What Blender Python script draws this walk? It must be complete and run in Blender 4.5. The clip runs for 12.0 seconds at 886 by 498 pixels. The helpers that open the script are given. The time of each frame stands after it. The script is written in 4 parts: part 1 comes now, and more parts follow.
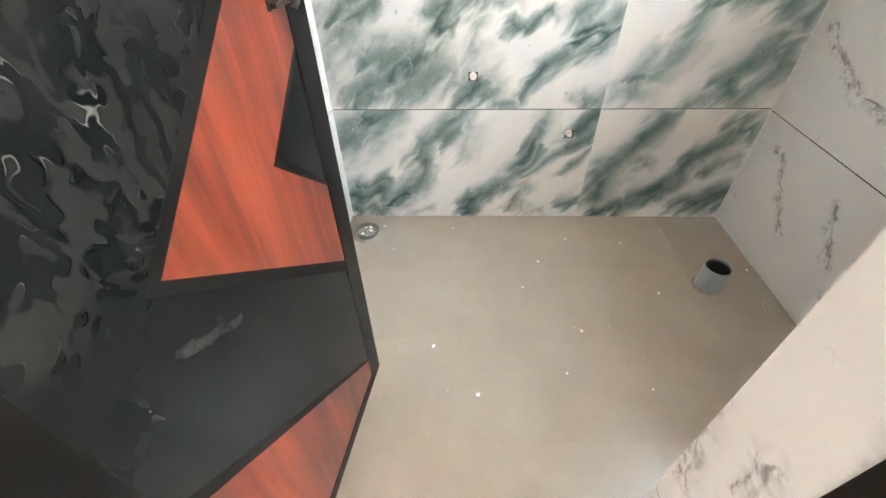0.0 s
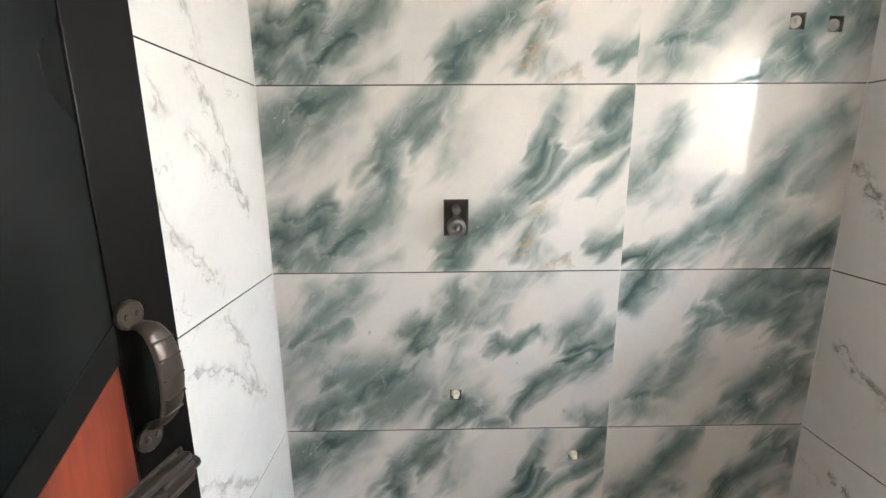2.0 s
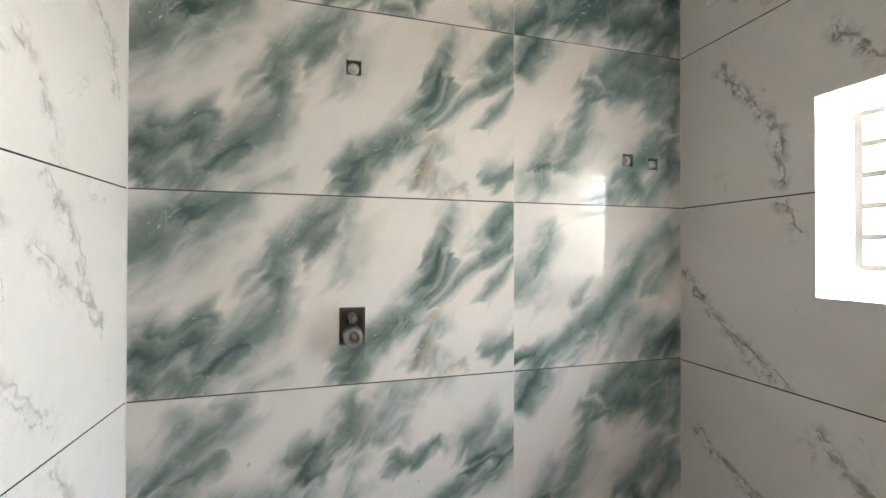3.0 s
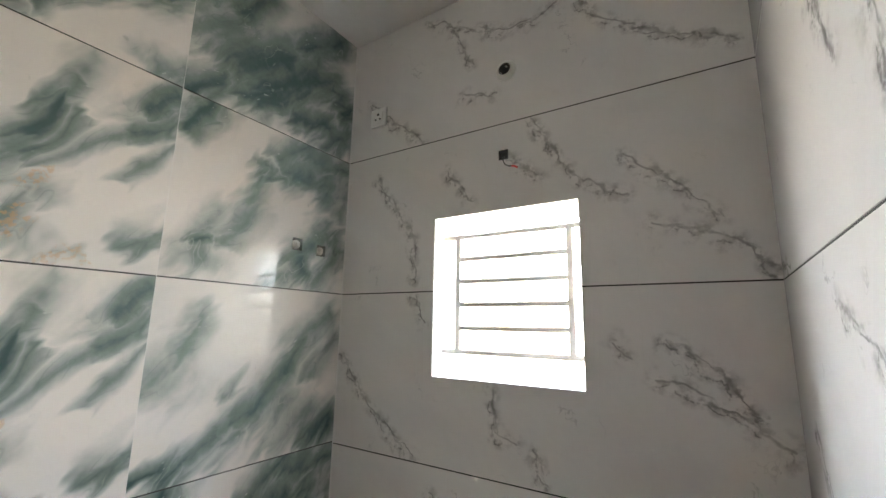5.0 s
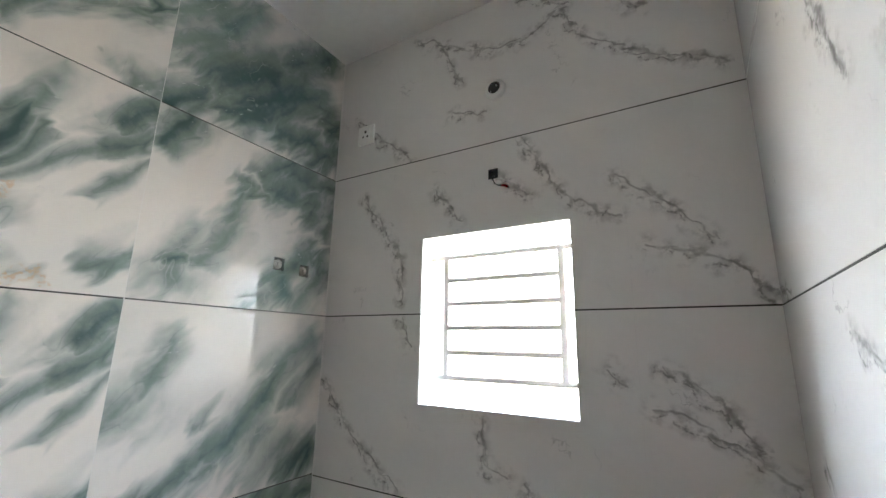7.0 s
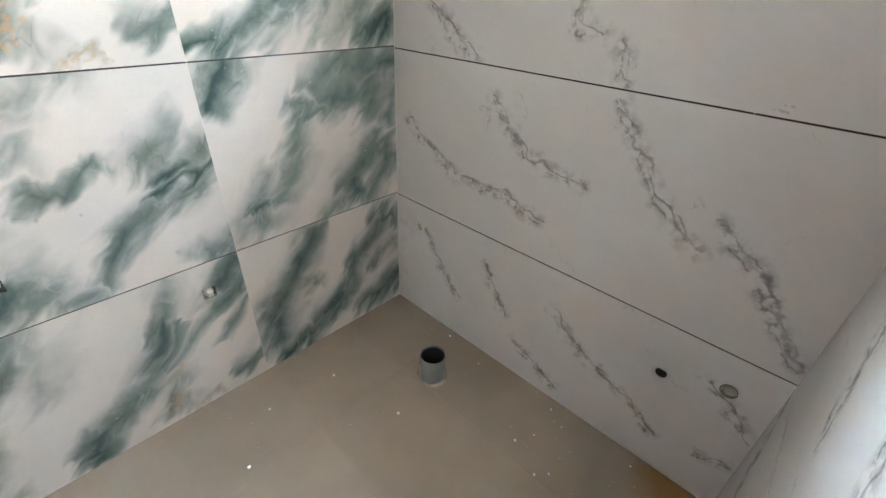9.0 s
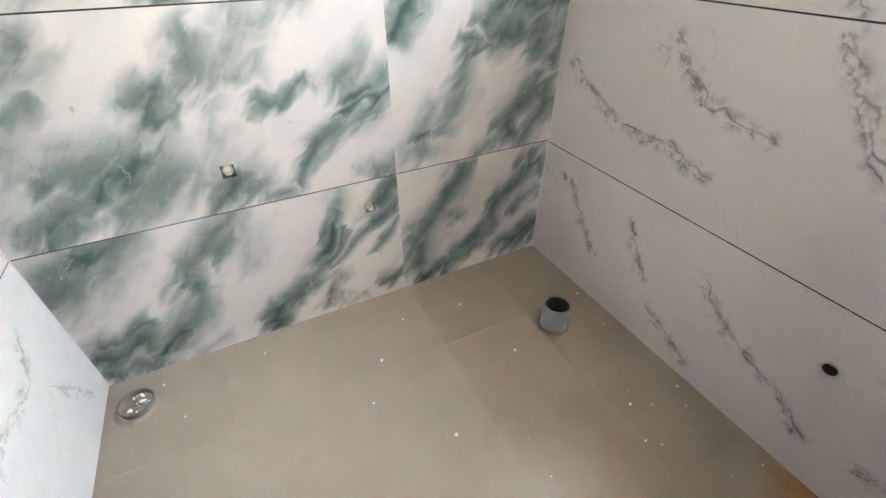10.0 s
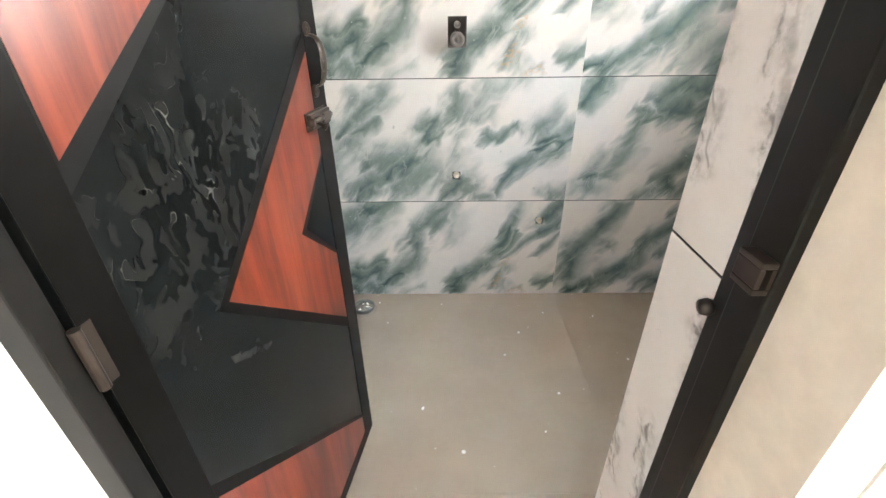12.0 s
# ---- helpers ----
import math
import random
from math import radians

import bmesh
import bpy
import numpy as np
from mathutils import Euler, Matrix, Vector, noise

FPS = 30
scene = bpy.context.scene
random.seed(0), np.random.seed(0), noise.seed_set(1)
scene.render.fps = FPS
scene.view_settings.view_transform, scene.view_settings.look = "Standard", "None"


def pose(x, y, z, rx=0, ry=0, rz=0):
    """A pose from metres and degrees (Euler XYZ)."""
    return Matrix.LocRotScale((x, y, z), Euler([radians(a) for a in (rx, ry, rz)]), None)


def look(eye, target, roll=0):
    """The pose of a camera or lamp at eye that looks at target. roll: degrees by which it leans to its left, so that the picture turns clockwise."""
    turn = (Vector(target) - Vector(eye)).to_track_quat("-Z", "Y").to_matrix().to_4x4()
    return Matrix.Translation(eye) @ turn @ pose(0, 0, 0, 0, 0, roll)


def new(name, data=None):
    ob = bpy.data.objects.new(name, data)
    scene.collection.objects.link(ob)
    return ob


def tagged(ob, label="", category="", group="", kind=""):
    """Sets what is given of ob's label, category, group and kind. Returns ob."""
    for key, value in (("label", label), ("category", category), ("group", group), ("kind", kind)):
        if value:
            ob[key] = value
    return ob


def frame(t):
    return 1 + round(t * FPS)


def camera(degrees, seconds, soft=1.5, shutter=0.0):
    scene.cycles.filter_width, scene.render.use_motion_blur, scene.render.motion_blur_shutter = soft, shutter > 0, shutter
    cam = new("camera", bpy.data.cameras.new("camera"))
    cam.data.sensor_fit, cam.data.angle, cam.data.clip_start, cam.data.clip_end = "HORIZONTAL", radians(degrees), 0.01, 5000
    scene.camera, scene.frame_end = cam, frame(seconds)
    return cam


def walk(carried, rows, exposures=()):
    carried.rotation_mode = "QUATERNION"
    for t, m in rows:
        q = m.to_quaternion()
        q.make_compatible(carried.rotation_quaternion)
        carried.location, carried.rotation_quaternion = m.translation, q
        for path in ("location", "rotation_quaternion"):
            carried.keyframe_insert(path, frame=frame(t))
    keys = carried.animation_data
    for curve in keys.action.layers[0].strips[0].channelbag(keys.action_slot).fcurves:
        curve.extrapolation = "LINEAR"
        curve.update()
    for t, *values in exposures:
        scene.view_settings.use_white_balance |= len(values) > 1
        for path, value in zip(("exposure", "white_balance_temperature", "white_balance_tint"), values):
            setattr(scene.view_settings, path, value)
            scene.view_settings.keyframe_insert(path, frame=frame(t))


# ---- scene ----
cam = camera(93.2, 12.0)
PATH = [
    (0, (0.549, -0.204, 1.389), (0.499, 1.279, 0.048), -1.0),
    (0.5, (0.551, -0.01, 1.408), (0.496, 1.582, 0.198), -0.7),
    (1, (0.584, 0.163, 1.44), (0.522, 1.885, 0.424), -0.6),
    (1.5, (0.578, 0.219, 1.506), (0.545, 2.075, 0.763), -0.5),
    (2, (0.568, 0.205, 1.582), (0.593, 2.161, 1.169), -0.4),
    (2.5, (0.55, 0.214, 1.628), (0.776, 2.197, 1.491), -0.1),
    (3, (0.55, 0.212, 1.636), (1.084, 2.14, 1.649), 0.1),
    (3.5, (0.565, 0.207, 1.637), (1.492, 1.978, 1.716), 0.4),
    (5.3, (0.625, 0.225, 1.712), (2.315, 1.192, 2.169), 1.0),
    (5.5, (0.615, 0.235, 1.734), (2.291, 1.171, 2.296), 0.9),
    (6, (0.595, 0.246, 1.774), (2.223, 1.146, 2.507), 1.0),
    (6.5, (0.616, 0.26, 1.763), (2.231, 1.181, 2.5), 0.9),
    (7, (0.665, 0.242, 1.705), (2.328, 1.258, 2.152), 1.1),
    (7.5, (0.712, 0.251, 1.616), (2.407, 1.314, 1.614), 0.9),
    (9.3, (0.787, 0.252, 1.369), (1.918, 1.426, 0.21), 0.3),
    (9.5, (0.764, 0.241, 1.347), (1.79, 1.503, 0.183), -0.4),
    (10, (0.694, 0.193, 1.352), (1.411, 1.617, 0.145), -0.2),
    (10.5, (0.62, 0.046, 1.33), (1.037, 1.574, 0.109), -0.7),
    (11, (0.604, -0.064, 1.336), (0.772, 1.499, 0.099), -0.9),
    (11.5, (0.575, -0.17, 1.382), (0.628, 1.415, 0.164), -0.7),
    (11.7, (0.589, -0.266, 1.412), (0.6, 1.356, 0.242), -0.8),
    (12, (0.588, -0.459, 1.469), (0.56, 1.283, 0.486), -0.8),
]
EXPOSURES = [(0.0, 1.2, 6350, 9), (0.5, 1.2, 6450, 11), (1.0, 0.85, 6550, 11), (1.5, 0.55, 6500, 11), (2.5, 0.3, 6400, 10), (3.5, -0.05, 6350, 9), (5.5, -0.3, 6300, 9), (6.5, -0.3, 6100, 8), (7.0, -0.25, 5950, 8), (7.5, -0.15, 6000, 8), (9.5, 0.9, 6250, 9), (10.5, 1.0, 6400, 10), (11.2, 1.15, 6400, 11), (11.6, 1.2, 6400, 11), (12.0, 0.85, 6350, 10)]
walk(cam, [(t, look(eye, target, roll)) for t, eye, target, roll in PATH], EXPOSURES)

# ---- the plan, in metres ----
XR, YT, YN, CEIL = 1.942, 1.6, 0.07, 3.03          # window wall, teal wall, door wall, ceiling
YO = -0.235                                        # outer face of the door wall
ROWS = [0.0, 0.597, 1.206, 1.815, 2.424, 3.03]     # tile courses
LOW = [0.0, 0.589, 1.199, 1.814, 2.424, 3.03]      # courses of the window and door walls
JL, JR = 0.148, 0.902                              # door opening between the jambs
TOP = 2.16                                         # door opening height
T = 0.02                                           # tile with its bed
WY0, WY1, WZ0, WZ1 = 0.559, 1.113, 1.502, 2.098    # window opening
XO = XR + 0.23                                     # outer face of the window wall

# ---- world and light ----
world = bpy.data.worlds.new("sky")
world.use_nodes = True
scene.world = world
wt = world.node_tree
sky = wt.nodes.new("ShaderNodeTexSky")
sky.sky_type, sky.sun_disc = "NISHITA", False
sky.sun_elevation, sky.sun_rotation = radians(48), radians(200)
wt.nodes["Background"].inputs["Strength"].default_value = 0.15
wt.links.new(sky.outputs["Color"], wt.nodes["Background"].inputs["Color"])


def lamp(name, kind, m, energy, colour=(1, 1, 1), **more):
    data = bpy.data.lights.new(name, kind)
    data.energy, data.color = energy, colour
    for key, value in more.items():
        if key == "size_x":
            data.shape, data.size = "RECTANGLE", value
        elif key == "size_y":
            data.size_y = value
        elif key == "angle":
            data.angle = value
    ob = new(name, data)
    ob.matrix_world = m
    return ob


lamp("sun", "SUN", look((0, 0, 5), (-0.9, 2.0, 2.2)), 2.5, (1, 0.95, 0.88), angle=radians(0.5))
SKY_GLOW = (4.5, 62.0)                                # glow of the sky sheet seen through the windows, from -y to +y

# ---- materials ----


class Nodes:
    """A material's node tree, with short calls to make and wire nodes."""

    def __init__(self, name):
        self.mat = bpy.data.materials.new(name)
        self.mat.use_nodes = True
        self.t = self.mat.node_tree
        self.bsdf = self.t.nodes["Principled BSDF"]

    def put(self, socket, value):
        if isinstance(value, bpy.types.NodeSocket):
            self.t.links.new(value, socket)
        elif value is not None:
            socket.default_value = value

    def node(self, kind, *values, **named):
        n = self.t.nodes.new(kind)
        for socket, value in zip(n.inputs, values):
            self.put(socket, value)
        for key, value in named.items():
            self.put(n.inputs[key.replace("_", " ")], value)
        return n

    def math(self, op, a, b=0.0, c=0.0, clamp=False):
        n = self.t.nodes.new("ShaderNodeMath")
        n.operation, n.use_clamp = op, clamp
        for socket, value in zip(n.inputs, (a, b, c)):
            self.put(socket, value)
        return n.outputs[0]

    def vec(self, op, a, b=None, scale=None):
        n = self.t.nodes.new("ShaderNodeVectorMath")
        n.operation = op
        self.put(n.inputs[0], a)
        self.put(n.inputs[1], b)
        if scale is not None:
            self.put(n.inputs["Scale"], scale)
        return n.outputs["Value"] if op in ("LENGTH", "DOT_PRODUCT", "DISTANCE") else n.outputs["Vector"]

    def noise(self, v, scale, detail=4.0, rough=0.55, colour=False):
        n = self.node("ShaderNodeTexNoise", Vector=v, Scale=scale, Detail=detail, Roughness=rough)
        return n.outputs["Color" if colour else "Fac"]

    def ramp(self, value, low, high, a=0.0, b=1.0, smooth=True):
        n = self.t.nodes.new("ShaderNodeMapRange")
        n.interpolation_type = "SMOOTHSTEP" if smooth else "LINEAR"
        for socket, v in zip(n.inputs, (value, low, high, a, b)):
            self.put(socket, v)
        return n.outputs[0]

    def mix(self, fac, a, b):
        n = self.t.nodes.new("ShaderNodeMix")
        n.data_type = "RGBA"
        self.put(n.inputs[0], fac)
        self.put(n.inputs[6], a if not isinstance(a, tuple) else (*a, 1))
        self.put(n.inputs[7], b if not isinstance(b, tuple) else (*b, 1))
        return n.outputs[2]

    def coords(self, kind="Object"):
        return self.node("ShaderNodeTexCoord").outputs[kind]

    def stretch(self, v, scale=(1, 1, 1), turn=0.0):
        if turn:
            v = self.node("ShaderNodeMapping", Vector=v, Rotation=(0, 0, turn)).outputs[0]
        return self.node("ShaderNodeMapping", Vector=v, Scale=scale).outputs[0]

    def bump(self, height, strength=0.2, distance=0.002):
        self.put(self.bsdf.inputs["Normal"], self.node("ShaderNodeBump", Height=height, Strength=strength, Distance=distance).outputs[0])

    def done(self, colour=None, rough=None, metal=None, coat=None, spec=None):
        for key, value in (("Base Color", colour), ("Roughness", rough), ("Metallic", metal), ("Coat Weight", coat), ("Specular IOR Level", spec)):
            if isinstance(value, tuple):
                value = (*value, 1)
            self.put(self.bsdf.inputs[key], value)
        return self.mat


def streak_group():
    """A soft streak from A to B: 1 on its line, 0 beyond its width."""
    g = bpy.data.node_groups.new("streak", "ShaderNodeTree")
    for name, kind in (("P", "NodeSocketVector"), ("A", "NodeSocketVector"), ("B", "NodeSocketVector"), ("Width", "NodeSocketFloat"), ("Depth", "NodeSocketFloat")):
        g.interface.new_socket(name, in_out="INPUT", socket_type=kind)
    g.interface.new_socket("Mask", in_out="OUTPUT", socket_type="NodeSocketFloat")
    a, b = g.nodes.new("NodeGroupInput"), g.nodes.new("NodeGroupOutput")

    def vm(op, *ins):
        n = g.nodes.new("ShaderNodeVectorMath")
        n.operation = op
        for i, s in enumerate(ins):
            g.links.new(s, n.inputs[i] if op != "SCALE" or i == 0 else n.inputs["Scale"])
        return n.outputs["Value"] if op in ("DOT_PRODUCT", "DISTANCE") else n.outputs["Vector"]

    pa, ba = vm("SUBTRACT", a.outputs["P"], a.outputs["A"]), vm("SUBTRACT", a.outputs["B"], a.outputs["A"])
    d = g.nodes.new("ShaderNodeMath")
    d.operation, d.use_clamp = "DIVIDE", True
    g.links.new(vm("DOT_PRODUCT", pa, ba), d.inputs[0])
    g.links.new(vm("DOT_PRODUCT", ba, ba), d.inputs[1])
    far = vm("DISTANCE", pa, vm("SCALE", ba, d.outputs[0]))
    m = g.nodes.new("ShaderNodeMath")
    m.operation, m.use_clamp = "DIVIDE", False
    g.links.new(far, m.inputs[0])
    g.links.new(a.outputs["Width"], m.inputs[1])
    e = g.nodes.new("ShaderNodeMath")
    e.operation, e.use_clamp = "SUBTRACT", True
    e.inputs[0].default_value = 1.0
    g.links.new(m.outputs[0], e.inputs[1])
    k = g.nodes.new("ShaderNodeMath")
    k.operation = "MULTIPLY"
    g.links.new(e.outputs[0], k.inputs[0])
    g.links.new(a.outputs["Depth"], k.inputs[1])
    g.links.new(k.outputs[0], b.inputs["Mask"])
    return g


STREAK = streak_group()


def streaks(n, p, lines):
    """The strongest of several streaks (x, y, x, y, width, depth) at p."""
    best = None
    for x0, y0, x1, y1, w, depth in lines:
        g = n.t.nodes.new("ShaderNodeGroup")
        g.node_tree = STREAK
        for key, value in (("P", p), ("A", (x0, y0, 0)), ("B", (x1 + 0.001, y1, 0)), ("Width", w), ("Depth", depth)):
            n.put(g.inputs[key], value)
        best = g.outputs[0] if best is None else n.math("MAXIMUM", best, g.outputs[0])
    return best


def teal_marble(name, clouds, seed, amber=()):
    """Polished porcelain with slanting teal clouds on cream, printed per tile."""
    n = Nodes(name)
    uv = n.coords("UV")
    p = n.vec("ADD", uv, (seed * 3.7, seed * 1.9, 0))
    half = (0.5, 0.5, 0.5)
    w1 = n.vec("SUBTRACT", n.noise(p, 5.0, 2, 0.5, True), half)
    w2 = n.vec("SUBTRACT", n.noise(p, 26.0, 3, 0.6, True), half)
    bent = n.vec("ADD", p, n.vec("ADD", n.vec("SCALE", w1, scale=0.10), n.vec("SCALE", w2, scale=0.006)))
    slant = n.stretch(bent, (1.0, 3.1, 1), radians(-48))
    # edges are dragged out along the slant, as if brushed
    drag = n.math("ADD", n.math("MULTIPLY", n.math("SUBTRACT", n.noise(slant, 5.0, 2, 0.5), 0.5), 0.28), n.math("MULTIPLY", n.math("SUBTRACT", n.noise(slant, 12.0, 1, 0.5), 0.5), 0.06))
    q = n.vec("ADD", uv, n.vec("ADD", n.vec("SCALE", w1, scale=0.05), n.vec("SCALE", w2, scale=0.010)))
    q = n.vec("ADD", q, n.vec("SCALE", (0.67, 0.74, 0.0), scale=drag))
    flat = n.vec("MULTIPLY", q, (1, 1, 0))
    lines = [line for group in clouds.values() for line in group]
    body = streaks(n, flat, [(a, b, c, e, w * 1.9, k * 1.16) for a, b, c, e, w, k in lines])
    cloud, wisp = n.noise(slant, 3.0, 3, 0.5), n.noise(slant, 10.0, 2, 0.5)
    grit = n.noise(bent, 42.0, 4, 0.65)
    puff = n.noise(bent, 12.0, 3, 0.5)
    inside = n.ramp(body, 0.0, 0.45, 0.34, 1.0)
    d = n.math("ADD", body, n.math("MULTIPLY", n.math("SUBTRACT", cloud, 0.52), n.math("MULTIPLY", inside, 0.9)))
    d = n.math("ADD", d, n.math("MULTIPLY", n.math("SUBTRACT", wisp, 0.5), n.math("MULTIPLY", inside, 0.34)))
    d = n.math("ADD", d, n.math("MULTIPLY", n.math("SUBTRACT", puff, 0.5), n.math("MULTIPLY", inside, 0.5)))
    d = n.math("ADD", d, n.math("MULTIPLY", n.math("SUBTRACT", grit, 0.5), n.ramp(d, 0.3, 0.7, 0.0, 0.26)))
    # creamy white, milky grey-green, teal, then deep slate green
    mott = n.noise(p, 3.0, 4, 0.55)
    cream = n.mix(n.ramp(mott, 0.35, 0.65), (0.735, 0.695, 0.650), (0.672, 0.655, 0.632))
    pale = n.mix(n.ramp(d, 0.0, 0.42), cream, (0.430, 0.450, 0.432))
    teal = n.mix(n.ramp(d, 0.27, 0.72), pale, (0.178, 0.219, 0.201))
    deep = n.mix(n.ramp(d, 0.60, 1.12), teal, (0.036, 0.068, 0.066))
    # thin dark threads along the clouds, pale cracks across them
    thread = n.math("ABSOLUTE", n.math("SUBTRACT", n.noise(slant, 4.6, 2, 0.5), 0.52))
    deep = n.mix(n.math("MULTIPLY", n.ramp(thread, 0.014, 0.0), n.ramp(d, 0.12, 0.55, 0.0, 0.28)), deep, (0.07, 0.11, 0.107))
    crack = n.math("ABSOLUTE", n.math("SUBTRACT", n.noise(n.stretch(bent, (1.0, 2.2, 1), radians(-60)), 3.1, 3, 0.6), 0.47))
    crack = n.math("MULTIPLY", n.ramp(crack, 0.010, 0.0), n.math("MULTIPLY", n.ramp(n.noise(p, 5.5, 2), 0.52, 0.66), n.ramp(d, 0.2, 0.5, 0.0, 0.28)))
    deep = n.mix(crack, deep, (0.62, 0.63, 0.60))
    glint = n.math("MULTIPLY", n.ramp(n.noise(n.stretch(bent, (1.0, 2.4, 1), radians(-25)), 34.0, 2, 0.5), 0.66, 0.74), n.ramp(n.noise(p, 6.5, 2), 0.5, 0.62))
    deep = n.mix(n.math("MULTIPLY", glint, n.ramp(d, 0.25, 0.6, 0.0, 0.6)), deep, (0.60, 0.63, 0.61))
    # a few small grey smudges on the cream
    speck = n.math("MULTIPLY", n.ramp(n.noise(n.stretch(bent, (1.5, 1.0, 1), radians(20)), 24.0, 2, 0.5), 0.66, 0.78), n.ramp(n.noise(p, 4.2, 2), 0.54, 0.64))
    deep = n.mix(n.math("MULTIPLY", speck, 0.5), deep, (0.20, 0.225, 0.215))
    if amber:
        spot = n.math("MULTIPLY", n.ramp(streaks(n, flat, [(a, b, c, e, w * 1.9, k) for a, b, c, e, w, k in amber]), 0.1, 0.6), n.ramp(n.noise(p, 60.0, 3), 0.46, 0.60))
        deep = n.mix(n.math("MULTIPLY", spot, 0.45), deep, (0.56, 0.32, 0.12))
    n.bump(n.noise(uv, 2.2, 1), 0.02, 0.002)
    return n.done(deep, 0.015, spec=0.26)


def white_marble(name, lines, seed, flip=1, dark=1.0):
    """Glazed white tile with broken grey veins, printed per tile."""
    n = Nodes(name)
    uv = n.coords("UV")
    p = n.vec("ADD", uv, (seed * 2.3, seed * 5.1, 0))
    half = (0.5, 0.5, 0.5)
    w1 = n.vec("SUBTRACT", n.noise(p, 9.0, 3, 0.6, True), half)
    w2 = n.vec("SUBTRACT", n.noise(p, 26.0, 2, 0.5, True), half)
    w3 = n.vec("SUBTRACT", n.noise(n.vec("ADD", p, (9.1, 4.2, 0)), 13.0, 2, 0.55, True), half)
    q1 = n.vec("MULTIPLY", n.vec("ADD", uv, n.vec("ADD", n.vec("SCALE", w1, scale=0.06), n.vec("SCALE", w2, scale=0.026))), (1, 1, 0))
    q2 = n.vec("MULTIPLY", n.vec("ADD", uv, n.vec("SCALE", w3, scale=0.085)), (1, 1, 0))
    wide = [(a, b, c, d, 0.055, 1.0) for a, b, c, d in lines]
    one, two = streaks(n, q1, wide), streaks(n, q2, wide)
    fade, smudge = n.noise(p, 8.0, 4, 0.6), n.noise(p, 22.0, 5, 0.65)
    q3 = n.vec("MULTIPLY", n.vec("ADD", n.vec("ADD", uv, (0.012, 0.01, 0)), n.vec("SCALE", n.vec("SUBTRACT", n.noise(n.vec("ADD", p, (3.3, 8.2, 0)), 17.0, 3, 0.55, True), half), scale=0.10)), (1, 1, 0))
    three = streaks(n, q3, wide)
    strand = n.math("MAXIMUM", n.math("MULTIPLY", n.ramp(one, n.ramp(smudge, 0.35, 0.65, 0.93, 0.72), 1.0), n.ramp(fade, 0.44, 0.62, 0.05, 1.0)),
                    n.math("MULTIPLY", n.ramp(two, 0.88, 1.0), n.ramp(fade, 0.60, 0.42, 0.0, 0.8)))
    strand = n.math("MAXIMUM", strand, n.math("MULTIPLY", n.ramp(three, 0.88, 1.0), n.ramp(smudge, 0.42, 0.6, 0.0, 0.9)))
    halo = n.math("MULTIPLY", n.ramp(n.math("MAXIMUM", one, three), 0.35, 1.0), n.ramp(smudge, 0.42, 0.62))
    stray = n.math("ABSOLUTE", n.math("SUBTRACT", n.noise(n.stretch(n.vec("ADD", p, n.vec("SCALE", w1, scale=0.2)), (1, 1.8, 1), radians(40 * flip)), 2.3, 5, 0.6), 0.5))
    stray = n.math("MULTIPLY", n.ramp(stray, 0.008, 0.0), n.ramp(n.noise(p, 5.0, 2), 0.56, 0.68))
    veil = n.noise(n.stretch(p, (1, 2, 1), radians(35 * flip)), 2.4, 5, 0.6)
    base = n.mix(n.ramp(veil, 0.35, 0.75), (0.785, 0.77, 0.755), (0.735, 0.725, 0.715))
    base = n.mix(n.math("MULTIPLY", halo, 0.60 * dark), base, (0.34, 0.325, 0.32))
    base = n.mix(n.math("MULTIPLY", stray, 0.45), base, (0.33, 0.32, 0.32))
    base = n.mix(n.math("MULTIPLY", strand, 0.7 * dark), base, (0.12, 0.115, 0.115))
    n.bump(n.noise(uv, 2.0, 2), 0.04, 0.002)
    return n.done(base, 0.13, spec=0.35)


def plain(name, colour, rough, grain=30.0, vary=0.12, bump=0.1, metal=0.0, spec=0.5, big=2.5):
    """Paint, plastic, cement or metal: two scales of mottling and a fine relief."""
    n = Nodes(name)
    p = n.coords("Object")
    a, b = n.noise(p, big, 4), n.noise(p, grain, 5)
    both = n.math("ADD", n.math("MULTIPLY", a, 0.6), n.math("MULTIPLY", b, 0.4))
    c = n.mix(n.ramp(both, 0.3, 0.7), tuple(v * (1 - vary) for v in colour), tuple(min(1, v * (1 + vary)) for v in colour))
    n.bump(b, bump, 0.002)
    return n.done(c, rough, metal, spec=spec)


def floor_tile():
    n = Nodes("floor_tile")
    p = n.node("ShaderNodeNewGeometry").outputs["Position"]
    rnd = n.node("ShaderNodeObjectInfo").outputs["Random"]
    a, b = n.noise(p, 3.0, 5, 0.6), n.noise(p, 60.0, 4)
    c = n.mix(n.ramp(a, 0.3, 0.7), (0.312, 0.258, 0.203), (0.346, 0.290, 0.231))
    c = n.mix(n.math("MULTIPLY", rnd, 0.08), c, (0.325, 0.272, 0.216))
    dust = n.math("MULTIPLY", n.ramp(n.noise(p, 4.0, 6, 0.6), 0.45, 0.8), 0.25)
    c = n.mix(dust, c, (0.385, 0.327, 0.264))
    mud = n.math("ADD", n.vec("DISTANCE", p, (1.93, 0.16, 0.0)), n.math("MULTIPLY", n.noise(p, 12.0, 4), 0.12))
    c = n.mix(n.ramp(mud, 0.26, 0.12, 0.0, 0.75), c, (0.30, 0.14, 0.04))
    n.bump(b, 0.12, 0.001)
    return n.done(c, 0.27, spec=0.4)


